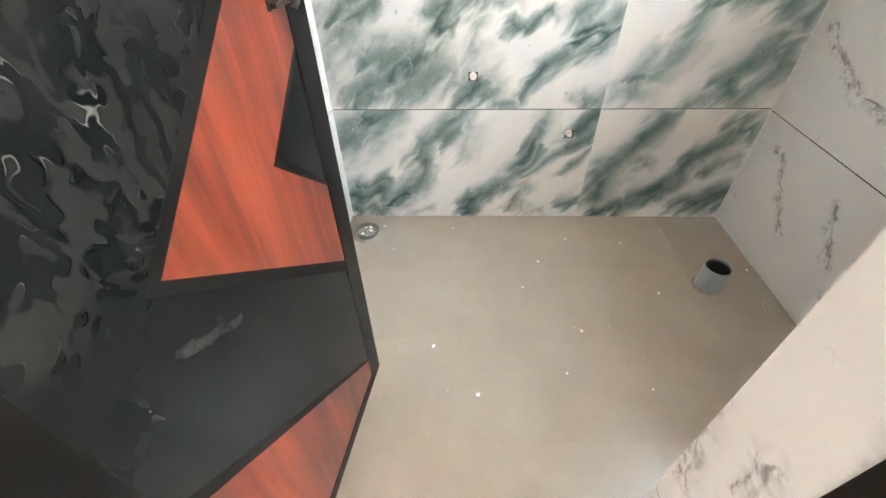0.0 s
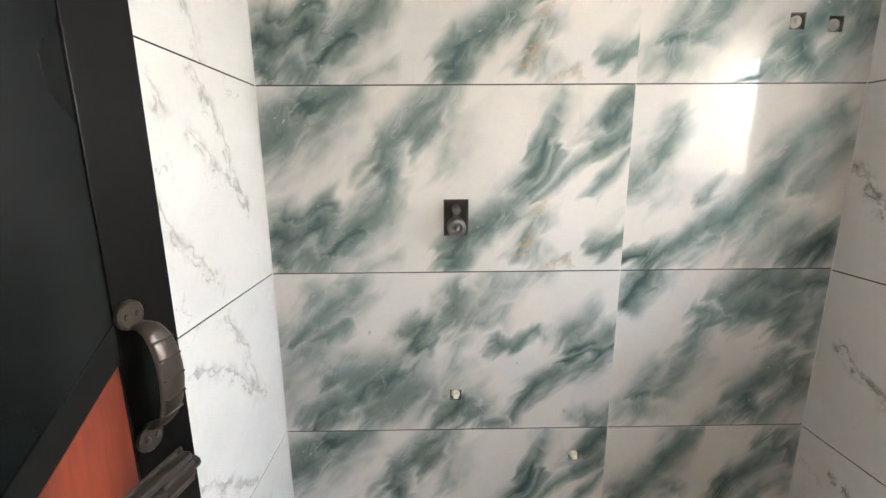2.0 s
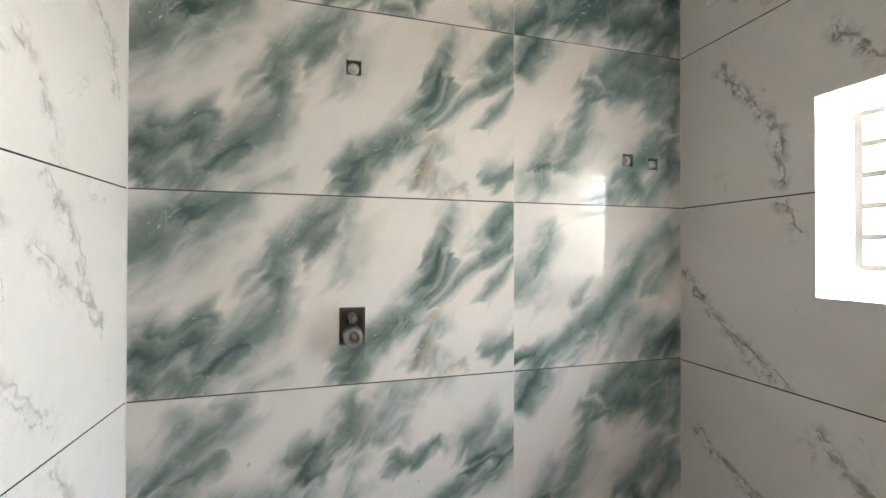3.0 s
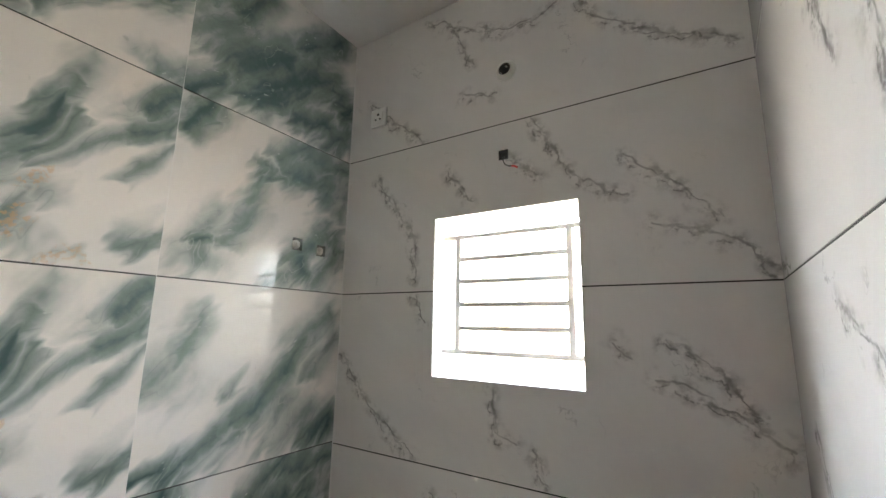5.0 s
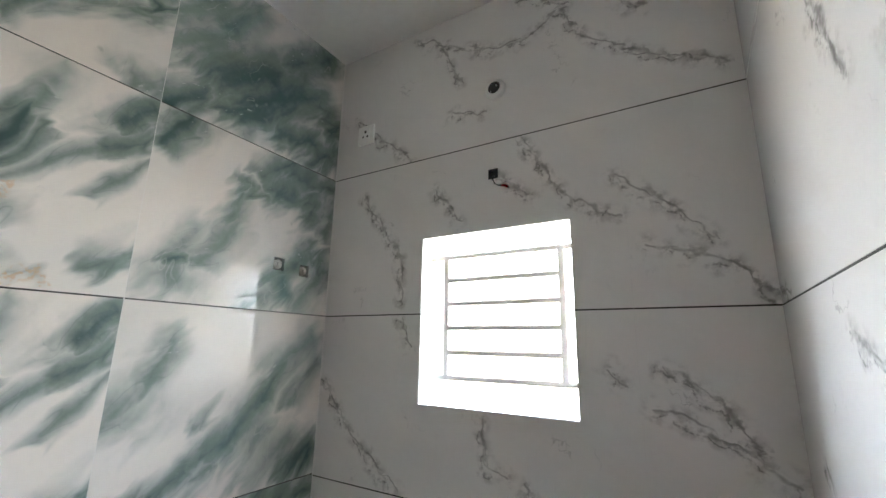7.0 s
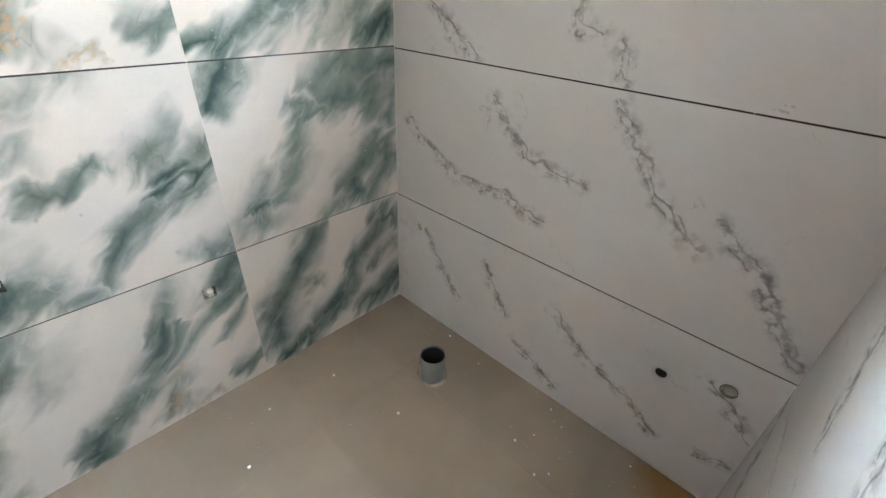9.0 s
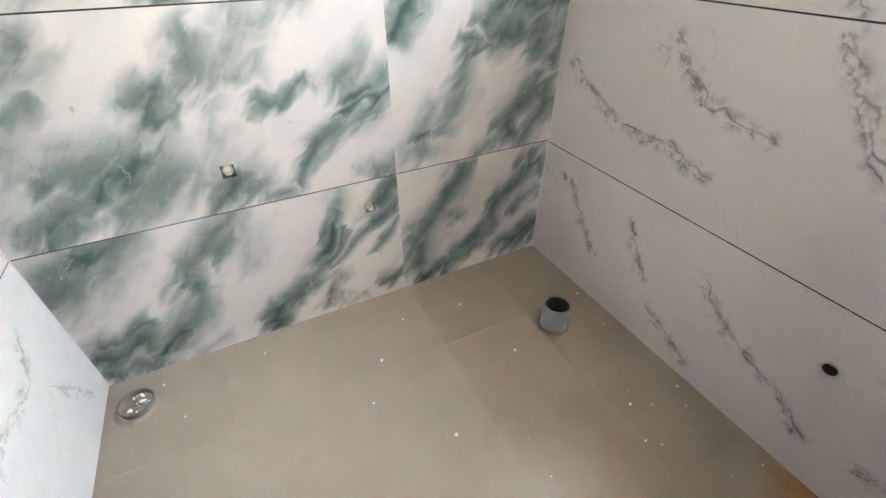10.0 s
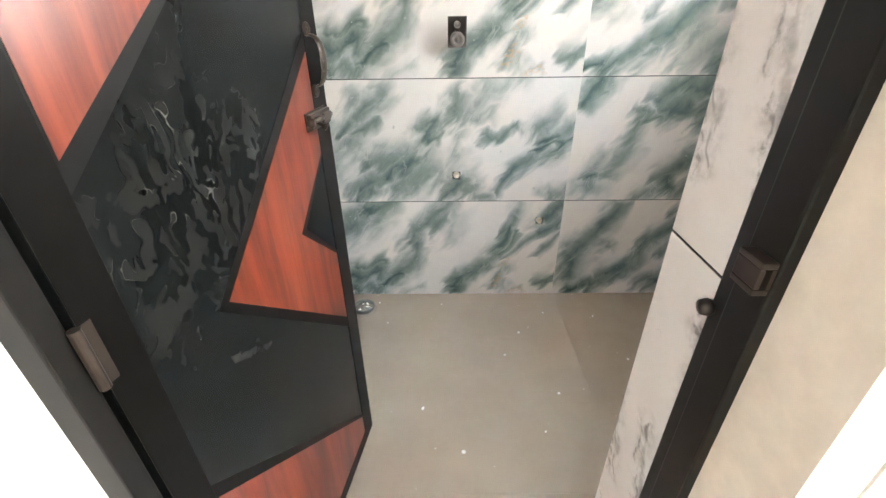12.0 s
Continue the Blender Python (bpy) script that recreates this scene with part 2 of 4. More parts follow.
def red_wood():
    n = Nodes("red_wood")
    p = n.coords("Object")
    w = n.vec("SCALE", n.vec("SUBTRACT", n.noise(p, 5.0, 3, 0.5, True), (0.5, 0.5, 0.5)), scale=0.03)
    q = n.stretch(n.vec("ADD", p, w), (22.0, 22.0, 1.6))
    fine = n.stretch(p, (150.0, 150.0, 5.0))
    a, b = n.noise(q, 1.0, 6, 0.6), n.noise(fine, 1.0, 3)
    c = n.mix(n.ramp(a, 0.3, 0.7), (0.05, 0.0085, 0.0055), (0.195, 0.041, 0.022))
    band = n.noise(n.stretch(n.vec("ADD", p, w), (8.0, 8.0, 0.7)), 1.0, 3, 0.5)
    c = n.mix(n.math("MULTIPLY", n.ramp(band, 0.48, 0.72), 0.45), c, (0.25, 0.056, 0.026))
    c = n.mix(n.math("MULTIPLY", n.ramp(b, 0.42, 0.75), 0.35), c, (0.10, 0.017, 0.011))
    n.bump(b, 0.08, 0.001)
    return n.done(c, 0.3, spec=0.4)


def door_film():
    """Charcoal laminate under crumpled clear film."""
    n = Nodes("door_film")
    p = n.coords("Object")
    wide = n.noise(p, 3.5, 2, 0.5)
    w = n.vec("SCALE", n.vec("SUBTRACT", n.noise(p, 9.0, 2, 0.5, True), (0.5, 0.5, 0.5)), scale=0.22)
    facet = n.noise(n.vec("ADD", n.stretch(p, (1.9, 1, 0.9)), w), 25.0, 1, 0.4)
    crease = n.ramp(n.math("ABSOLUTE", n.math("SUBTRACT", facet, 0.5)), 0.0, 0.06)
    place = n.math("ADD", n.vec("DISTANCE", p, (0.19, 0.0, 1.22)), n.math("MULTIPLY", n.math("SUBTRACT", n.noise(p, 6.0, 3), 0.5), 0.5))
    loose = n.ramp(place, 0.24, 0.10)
    # lifted film's grey haze and its fold glints are painted as colour
    film_sheen = n.math("MULTIPLY", n.ramp(facet, 0.50, 0.56), loose)
    fold_glint = n.math("MULTIPLY", n.ramp(n.math("ABSOLUTE", n.math("SUBTRACT", facet, 0.515)), 0.012, 0.0), n.math("MULTIPLY", loose, n.ramp(n.noise(p, 21.0, 3), 0.5, 0.66)))
    dust = n.ramp(n.noise(n.stretch(p, (1.4, 1, 0.8)), 5.0, 4, 0.5), 0.46, 0.72)
    c = n.mix(n.ramp(wide, 0.3, 0.7), (0.003, 0.004, 0.0042), (0.0065, 0.0075, 0.0075))
    c = n.mix(n.math("MULTIPLY", dust, 0.5), c, (0.016, 0.0175, 0.017))
    c = n.mix(n.math("MULTIPLY", film_sheen, 0.6), c, (0.02, 0.0197, 0.0188))
    c = n.mix(n.math("MULTIPLY", fold_glint, 0.5), c, (0.2, 0.195, 0.18))
    xyz = n.node("ShaderNodeSeparateXYZ", p)
    face = n.node("ShaderNodeCombineXYZ", xyz.outputs[0], xyz.outputs[2]).outputs[0]
    face = n.vec("MULTIPLY", n.vec("ADD", face, n.vec("SCALE", n.vec("SUBTRACT", n.noise(p, 24.0, 3, 0.6, True), (0.5, 0.5, 0.5)), scale=0.03)), (1, 1, 0))
    # whitish scuffs; the last, wide streak is a pale reflection painted in
    scuff_sheen = streaks(n, face, [(0.148, 0.932, 0.200, 0.892, 0.016, 1.0), (0.200, 0.892, 0.252, 0.872, 0.022, 1.0), (0.224, 0.905, 0.235, 0.880, 0.018, 0.8), (0.072, 0.98, 0.085, 0.84, 0.05, 0.45)])
    c = n.mix(n.math("MULTIPLY", n.ramp(scuff_sheen, 0.3, 1.0), n.ramp(n.noise(p, 40.0, 3), 0.35, 0.65, 0.08, 0.5)), c, (0.06, 0.058, 0.055))
    h = n.math("MULTIPLY", n.math("ADD", facet, n.math("MULTIPLY", crease, 0.15)), n.ramp(loose, 0.0, 1.0, 0.03, 1.0))
    n.bump(n.math("ADD", h, n.math("MULTIPLY", wide, 0.35)), 0.16, 0.009)
    return n.done(c, 0.22, spec=0.13)


# Prints of the marble tiles: slanting streaks (x, z, x, z, half width, depth) above each tile's lower left corner
PRINT_C = {
    "upper left cloud": [(-0.001, 0.423, 0.188, 0.544, 0.1, 0.6), (0.188, 0.544, 0.281, 0.611, 0.07, 0.7), (0.182, 0.578, 0.161, 0.527, 0.04, 0.9), (0.030, 0.370, 0.109, 0.440, 0.06, 0.45)],
    "long diagonal": [(0.618, 0.610, 0.528, 0.525, 0.06, 0.5), (0.519, 0.525, 0.417, 0.439, 0.05, 0.75), (0.417, 0.439, 0.378, 0.367, 0.06, 0.75), (0.414, 0.349, 0.372, 0.220, 0.05, 0.7), (0.372, 0.220, 0.274, 0.125, 0.06, 0.7), (0.572, 0.499, 0.508, 0.456, 0.04, 0.7), (0.636, 0.542, 0.599, 0.384, 0.06, 0.35)],
    "lower left cloud": [(0.072, 0.213, 0.204, 0.221, 0.05, 0.7), (0.046, 0.128, 0.198, 0.126, 0.09, 0.75), (0.019, 0.030, 0.173, 0.038, 0.06, 0.8), (0.203, 0.067, 0.303, 0.135, 0.03, 1)],
    "middle vein": [(0.617, 0.044, 0.645, 0.122, 0.04, 0.9), (0.607, 0.004, 0.655, 0.083, 0.04, 0.8), (0.674, 0.122, 0.806, 0.207, 0.05, 0.75), (0.578, 0.093, 0.617, 0.122, 0.02, 0.6), (0.306, 0.007, 0.424, 0.065, 0.04, 0.3)],
    "forked vein": [(0.806, 0.207, 0.878, 0.309, 0.05, 0.7), (0.869, 0.309, 0.911, 0.418, 0.03, 0.95), (0.898, 0.291, 0.958, 0.408, 0.025, 0.85), (0.911, 0.418, 0.953, 0.505, 0.03, 0.7), (0.953, 0.505, 0.993, 0.591, 0.05, 0.4), (0.806, 0.197, 0.921, 0.187, 0.05, 0.5), (0.884, 0.158, 0.848, 0.081, 0.03, 0.6)],
    "right veins": [(1.193, 0.573, 1.126, 0.505, 0.04, 0.85), (1.184, 0.460, 1.096, 0.417, 0.04, 0.8), (1.096, 0.417, 0.918, 0.262, 0.022, 0.6), (1.172, 0.380, 1.078, 0.261, 0.02, 0.6), (1.106, 0.522, 1.056, 0.452, 0.05, 0.4), (1.146, 0.117, 1.184, 0.127, 0.05, 0.7), (0.986, 0.030, 0.829, 0.061, 0.03, 0.4)],
}
PRINT_B = {
    "upper left cloud": [(0.015, 0.371, 0.139, 0.433, 0.08, 0.45), (0.139, 0.433, 0.263, 0.535, 0.06, 0.6), (0.262, 0.515, 0.276, 0.596, 0.05, 0.6), (0.085, 0.376, 0.113, 0.406, 0.03, 0.8), (0.143, 0.347, 0.237, 0.410, 0.03, 0.7), (0.135, 0.516, 0.121, 0.454, 0.05, 0.5)],
    "lower cloud": [(0.026, 0.262, 0.131, 0.326, 0.08, 0.4), (-0.002, 0.173, 0.128, 0.282, 0.08, 0.45), (0.205, 0.214, 0.390, 0.234, 0.08, 0.65), (0.306, 0.168, 0.410, 0.223, 0.04, 1), (0.113, 0.056, 0.306, 0.168, 0.05, 0.85), (0.390, 0.234, 0.475, 0.364, 0.06, 0.6), (0.484, 0.321, 0.496, 0.407, 0.045, 0.95), (0.111, 0.032, 0.198, 0.078, 0.05, 0.85), (0.302, 0.076, 0.471, 0.165, 0.09, 0.55)],
    "middle cloud": [(0.495, 0.386, 0.596, 0.427, 0.05, 0.6), (0.596, 0.427, 0.636, 0.531, 0.05, 0.7), (0.656, 0.447, 0.776, 0.446, 0.05, 0.45), (0.715, 0.489, 0.813, 0.550, 0.06, 0.4), (0.754, 0.571, 0.929, 0.609, 0.05, 0.4), (0.676, 0.383, 0.616, 0.275, 0.03, 0.4)],
    "foot cloud": [(0.470, 0.143, 0.594, 0.095, 0.08, 0.45), (0.594, 0.048, 0.636, 0.094, 0.05, 0.85), (0.636, 0.047, 0.784, 0.021, 0.05, 0.6), (0.636, 0.231, 0.595, 0.163, 0.07, 0.4), (0.699, 0.139, 0.784, 0.045, 0.06, 0.35)],
    "right veins": [(0.737, 0.329, 0.879, 0.359, 0.025, 0.75), (0.879, 0.359, 1.020, 0.379, 0.025, 0.4), (1.020, 0.379, 1.117, 0.431, 0.05, 0.5), (0.847, 0.055, 0.906, 0.159, 0.03, 0.8), (0.906, 0.159, 0.987, 0.214, 0.045, 0.7), (0.987, 0.214, 1.168, 0.290, 0.05, 0.6), (1.005, 0.259, 1.185, 0.333, 0.02, 0.95), (1.063, 0.324, 1.114, 0.334, 0.03, 0.9), (1.105, 0.313, 1.200, 0.409, 0.05, 0.75), (1.101, 0.040, 1.186, 0.050, 0.05, 0.6)],
}
PRINT_F = {
    "left veins": [(0.014, 0.325, 0.067, 0.352, 0.05, 0.45), (0.094, 0.370, 0.146, 0.486, 0.05, 0.6), (0.017, 0.288, 0.128, 0.306, 0.06, 0.4), (-0.001, 0.038, 0.097, 0.037, 0.05, 0.85), (0.097, 0.037, 0.209, 0.095, 0.04, 0.85), (0.209, 0.095, 0.296, 0.172, 0.04, 0.7), (0.250, 0.075, 0.304, 0.114, 0.03, 0.7), (0.248, 0.249, 0.284, 0.267, 0.03, 0.5), (0.235, 0.035, 0.306, 0.094, 0.04, 0.5)],
    "right cloud": [(0.298, 0.163, 0.388, 0.210, 0.05, 0.85), (0.388, 0.210, 0.485, 0.322, 0.05, 0.8), (0.488, 0.303, 0.530, 0.394, 0.04, 0.85), (0.511, 0.395, 0.657, 0.518, 0.06, 0.65), (0.606, 0.284, 0.711, 0.429, 0.05, 0.55), (0.587, 0.052, 0.702, 0.070, 0.06, 0.85), (0.376, 0.152, 0.470, 0.171, 0.07, 0.45), (0.449, 0.053, 0.610, 0.150, 0.06, 0.5)],
}
PRINT_E = {
    "left veins": [(0.031, 0.503, 0.066, 0.565, 0.05, 0.95), (0.032, 0.493, 0.117, 0.544, 0.02, 0.6), (0.064, 0.585, 0.121, 0.605, 0.06, 0.6), (0.302, 0.416, 0.276, 0.285, 0.045, 0.75), (0.279, 0.263, 0.208, 0.151, 0.05, 0.75), (0.105, 0.130, 0.159, 0.220, 0.05, 0.5), (0.085, 0.118, 0.146, 0.141, 0.025, 0.8), (0.047, 0.061, 0.151, 0.082, 0.07, 0.5)],
    "upper cloud": [(0.299, 0.437, 0.401, 0.436, 0.04, 0.8), (0.390, 0.520, 0.481, 0.581, 0.05, 0.9), (0.476, 0.477, 0.625, 0.433, 0.08, 0.85), (0.504, 0.560, 0.684, 0.558, 0.08, 0.8), (0.707, 0.432, 0.701, 0.346, 0.05, 0.6)],
    "lower cloud": [(0.612, 0.259, 0.708, 0.189, 0.06, 0.7), (0.482, 0.147, 0.616, 0.236, 0.06, 0.7), (0.517, 0.053, 0.507, 0.123, 0.05, 0.95), (0.393, 0.020, 0.492, 0.077, 0.05, 0.6), (0.603, 0.052, 0.690, 0.167, 0.07, 0.6)],
}
PRINT_G = {
    "left cloud": [(0.088, 0.115, 0.093, 0.280, 0.08, 0.7), (0.093, 0.280, 0.249, 0.476, 0.06, 0.75), (0.280, 0.327, 0.167, 0.336, 0.05, 0.5), (0.249, 0.476, 0.285, 0.555, 0.05, 0.8), (0.098, 0.043, 0.268, 0.098, 0.05, 0.85)],
    "right cloud": [(0.220, 0.031, 0.315, 0.163, 0.05, 0.7), (0.292, 0.131, 0.397, 0.189, 0.06, 0.95), (0.449, 0.218, 0.494, 0.371, 0.05, 0.8), (0.502, 0.340, 0.609, 0.451, 0.05, 0.75), (0.609, 0.534, 0.712, 0.472, 0.05, 0.7), (0.547, 0.072, 0.714, 0.127, 0.07, 0.8), (0.580, 0.272, 0.697, 0.356, 0.04, 0.6)],
}
PRINT_H = {
    "dark cloud": [(0.011, 0.317, 0.103, 0.491, 0.088, 0.69), (0.171, 0.407, 0.277, 0.541, 0.066, 0.8), (0.014, 0.223, 0.140, 0.332, 0.077, 0.69), (0.024, 0.030, 0.111, 0.075, 0.055, 1), (0.175, 0.179, 0.354, 0.307, 0.11, 0.98), (0.305, 0.149, 0.540, 0.325, 0.099, 1)],
    "right cloud": [(0.454, 0.424, 0.644, 0.573, 0.066, 0.86), (0.452, 0.115, 0.652, 0.089, 0.077, 0.92), (0.194, 0.094, 0.338, 0.115, 0.066, 0.92), (0.530, 0.379, 0.702, 0.226, 0.088, 0.8)],
}
AMBER = [(0.913, 0.219, 0.933, 0.235, 0.016, 1), (0.880, 0.179, 0.900, 0.195, 0.014, 1), (0.850, 0.063, 0.870, 0.079, 0.022, 1), (0.957, 0.016, 0.977, 0.032, 0.02, 1), (0.997, 0.004, 1.017, 0.020, 0.016, 1), (0.860, 0.102, 0.880, 0.118, 0.012, 1)]
TEAL_C, TEAL_B = teal_marble("teal_marble_wide", PRINT_C, 3, AMBER), teal_marble("teal_marble_cloudy", PRINT_B, 2)
TEAL_E, TEAL_F = teal_marble("teal_marble_cut", PRINT_E, 5), teal_marble("teal_marble_veined", PRINT_F, 6)
TEAL_G, TEAL_H = teal_marble("teal_marble_foot", PRINT_G, 4), teal_marble("teal_marble_dark", PRINT_H, 8)


def chain(base, *runs):
    """Vein runs, as points (x, z) on a wall, to streaks above a course's base."""
    return [(a[0], a[1] - base, b[0], b[1] - base) for run in runs for a, b in zip(run, run[1:])]


# veins of the window wall, course by course
VEINS_WINDOW = [
    chain(LOW[0], [(0.19, 0.48), (0.28, 0.35), (0.40, 0.22)], [(0.54, 0.47), (0.65, 0.28)], [(0.86, 0.43), (0.94, 0.35), (1.07, 0.28), (1.20, 0.22), (1.30, 0.15)], [(0.72, 0.17), (0.93, 0.07)], [(1.37, 0.47), (1.46, 0.41), (1.52, 0.33)], [(1.42, 0.18), (1.51, 0.21)]),
    chain(LOW[1], [(0.08, 0.95), (0.20, 0.88), (0.35, 0.79)], [(0.38, 0.79), (0.58, 0.79), (0.74, 0.74)], [(0.49, 1.11), (0.60, 1.00), (0.66, 0.95), (0.86, 0.91)], [(0.91, 1.17), (1.01, 1.04), (1.08, 0.95), (1.21, 0.84)], [(1.23, 0.94), (1.36, 0.84), (1.52, 0.63)]),
    chain(LOW[2], [(0.03, 1.56), (0.14, 1.41), (0.35, 1.25), (0.42, 1.21)], [(0.40, 1.80), (0.45, 1.70)], [(0.73, 1.48), (0.75, 1.34), (0.82, 1.32)], [(0.88, 1.31), (0.91, 1.21)], [(1.23, 1.56), (1.32, 1.53), (1.52, 1.41)], [(1.27, 1.66), (1.38, 1.58), (1.46, 1.48)], [(1.13, 1.66), (1.16, 1.61)]),
    chain(LOW[3], [(0.18, 2.31), (0.30, 2.15), (0.39, 2.03), (0.40, 1.86)], [(0.54, 2.29), (0.65, 2.15)], [(0.89, 2.41), (0.98, 2.26), (1.05, 2.15), (1.19, 2.10)], [(1.18, 2.22), (1.34, 2.08), (1.42, 1.99)], [(1.25, 2.00), (1.45, 1.93), (1.53, 1.83)], [(0.80, 2.29), (0.92, 2.19)]),
    chain(LOW[4], [(0.43, 2.99), (0.59, 2.90), (0.78, 2.81), (0.92, 2.80), (1.03, 2.88), (1.12, 2.74), (1.24, 2.63), (1.50, 2.50)], [(0.56, 2.90), (0.65, 2.71)], [(0.90, 3.00), (1.07, 2.88)], [(1.21, 2.94), (1.25, 2.80), (1.31, 2.77)], [(0.12, 2.69), (0.20, 2.60), (0.32, 2.52), (0.44, 2.43)], [(0.61, 2.59), (0.75, 2.55)]),
]
# veins of the left wall
VEINS_LEFT = [
    chain(0.0, [(0.91, 0.48), (1.07, 0.40), (1.25, 0.38), (1.35, 0.48)], [(0.5, 0.4), (0.7, 0.15)], [(1.3, 0.3), (1.42, 0.1)]),
    chain(ROWS[1], [(0.91, 0.98), (1.02, 0.81), (1.27, 0.62)], [(1.20, 1.19), (1.28, 1.08), (1.33, 0.92), (1.40, 0.84)], [(1.05, 1.10), (1.18, 1.04), (1.37, 0.86)]),
    chain(ROWS[2], [(1.19, 1.80), (1.29, 1.65), (1.32, 1.56), (1.40, 1.44)], [(0.87, 1.66), (0.95, 1.56), (1.05, 1.41), (1.19, 1.29)], [(1.14, 1.66), (1.24, 1.58), (1.40, 1.46)], [(1.02, 1.75), (1.05, 1.69)]),
    chain(ROWS[3], [(1.10, 2.06), (1.13, 2.02)], [(1.17, 1.98), (1.23, 1.82)], [(1.33, 2.27), (1.44, 2.20), (1.48, 2.05)], [(0.8, 2.3), (0.95, 2.1), (1.05, 2.0)]),
    chain(ROWS[4], [(0.7, 2.9), (0.9, 2.7), (1.0, 2.5)], [(1.2, 2.8), (1.35, 2.6)]),
]
# veins of the door wall
VEINS_DOOR = [
    chain(LOW[0], [(0.02, 0.56), (0.22, 0.28), (0.34, 0.05)], [(0.5, 0.45), (0.62, 0.3), (0.7, 0.12)], [(0.9, 0.5), (1.0, 0.3)]),
    chain(LOW[1], [(0.2, 1.1), (0.3, 0.95), (0.42, 0.8)], [(0.6, 1.0), (0.75, 0.85), (0.8, 0.7)]),
    chain(LOW[2], [(0.50, 1.73), (0.66, 1.67), (0.74, 1.60)], [(0.2, 1.5), (0.3, 1.35)], [(0.8, 1.5), (0.9, 1.3)]),
    chain(LOW[3], [(0.58, 2.31), (0.73, 2.26), (0.84, 2.22)], [(0.74, 2.17), (0.80, 2.08), (0.82, 1.92), (0.86, 1.84)], [(0.59, 2.20), (0.68, 2.03)], [(0.02, 1.86), (0.12, 1.82)], [(0.9, 2.1), (1.0, 1.95)]),
    chain(LOW[4], [(0.25, 2.66), (0.34, 2.50), (0.40, 2.43)], [(0.44, 2.46), (0.34, 2.47)], [(0.6, 2.9), (0.75, 2.7), (0.85, 2.5)]),
]
WHITE_WINDOW = [white_marble("white_marble_window", v, 1 + i) for i, v in enumerate(VEINS_WINDOW)]
# left wall veins coloured paler, standing in for strong light washing them out
WHITE_LEFT = [white_marble("white_marble_left", v, 7 + i, -1, 0.55) for i, v in enumerate(VEINS_LEFT)]
WHITE_DOOR = [white_marble("white_marble_door", v, 13 + i) for i, v in enumerate(VEINS_DOOR)]
WHITE_TRIM = white_marble("white_marble_trim", [(0.1, 0.5, 0.2, 0.1), (0.3, 0.55, 0.36, 0.2), (0.26, 0.3, 0.32, 0.05)], 20)
SEAM = plain("dark_joint", (0.022, 0.022, 0.021), 0.85)
BED = plain("cement_bed", (0.30, 0.29, 0.27), 0.9, bump=0.4)
PALE_SEAM = plain("pale_joint", (0.72, 0.71, 0.69), 0.7)
FLOOR = floor_tile()
FLOOR_SEAM = plain("floor_joint", (0.30, 0.247, 0.194), 0.5)
CEILING = plain("ceiling_paint", (0.90, 0.89, 0.87), 0.75, bump=0.05, vary=0.03)
PLASTER = plain("white_plaster", (0.78, 0.77, 0.75), 0.7, bump=0.12, vary=0.04)
CREAM = plain("cream_paint", (0.72, 0.66, 0.58), 0.45, bump=0.1)
PVC = plain("grey_pvc", (0.21, 0.225, 0.235), 0.38, vary=0.15)
# the shade inside the pipes, put into the colour as near-black
PVC_SHADED = plain("shaded_pipe_inside", (0.022, 0.024, 0.026), 0.6)
PVC_DIRTY = plain("dirty_pvc", (0.15, 0.145, 0.137), 0.6, vary=0.3)
SMEAR = plain("cement_smear", (0.25, 0.215, 0.17), 0.85, vary=0.25)
IRON = plain("blackened_steel", (0.060, 0.048, 0.041), 0.38, metal=0.7, vary=0.25, bump=0.15)
BRASS = plain("dull_brass", (0.24, 0.19, 0.135), 0.42, metal=0.6, vary=0.2)
PLUG = plain("plug_plastic", (0.84, 0.79, 0.70), 0.5)
STEEL = plain("dull_steel", (0.17, 0.16, 0.15), 0.5, metal=0.55, vary=0.35, bump=0.3)
PIPE_END = plain("pale_pipe_cap", (0.42, 0.40, 0.37), 0.5, vary=0.2)
GRIME = plain("grimy_cavity", (0.055, 0.048, 0.042), 0.8, vary=0.4, bump=0.4)
BLACK = plain("black_plastic", (0.016, 0.016, 0.017), 0.5)
FRAME = plain("black_frame_paint", (0.009, 0.0085, 0.008), 0.34, bump=0.1, vary=0.25, spec=0.22)
BORDER = plain("black_laminate", (0.0045, 0.0042, 0.0040), 0.32, vary=0.25, spec=0.08)
OUTLINE = plain("dark_groove", (0.005, 0.005, 0.005), 0.45, spec=0.12)
GRILLE = plain("grille_paint", (0.74, 0.72, 0.69), 0.5)
SWITCH = plain("socket_plastic", (0.86, 0.86, 0.84), 0.3, vary=0.03)
WIRE_RED = plain("red_wire", (0.7, 0.03, 0.03), 0.4)
RED, FILM = red_wood(), door_film()

# ---- mesh helpers ----


def mesh_of(name, bm, material, smooth=False):
    me = bpy.data.meshes.new(name)
    bmesh.ops.recalc_face_normals(bm, faces=bm.faces)
    bm.to_mesh(me)
    bm.free()
    if smooth:
        for f in me.polygons:
            f.use_smooth = True
    me.materials.append(material)
    return me


def part(name, bm, material, parent, label="", smooth=False):
    """Links a bmesh as one mesh object under a thing or a part."""
    ob = new(name, mesh_of(name, bm, material, smooth))
    ob.parent = parent
    if label:
        ob["label"] = label
    return ob


def thing(name, m, label, category, group="", kind=""):
    ob = tagged(new(name), label, category, group, kind)
    ob.empty_display_size = 0.05
    ob.matrix_world = m
    return ob


def structure(name, bm, material, label, category="wall"):
    return tagged(new(name, mesh_of(name, bm, material)), label, category, "", "structure")


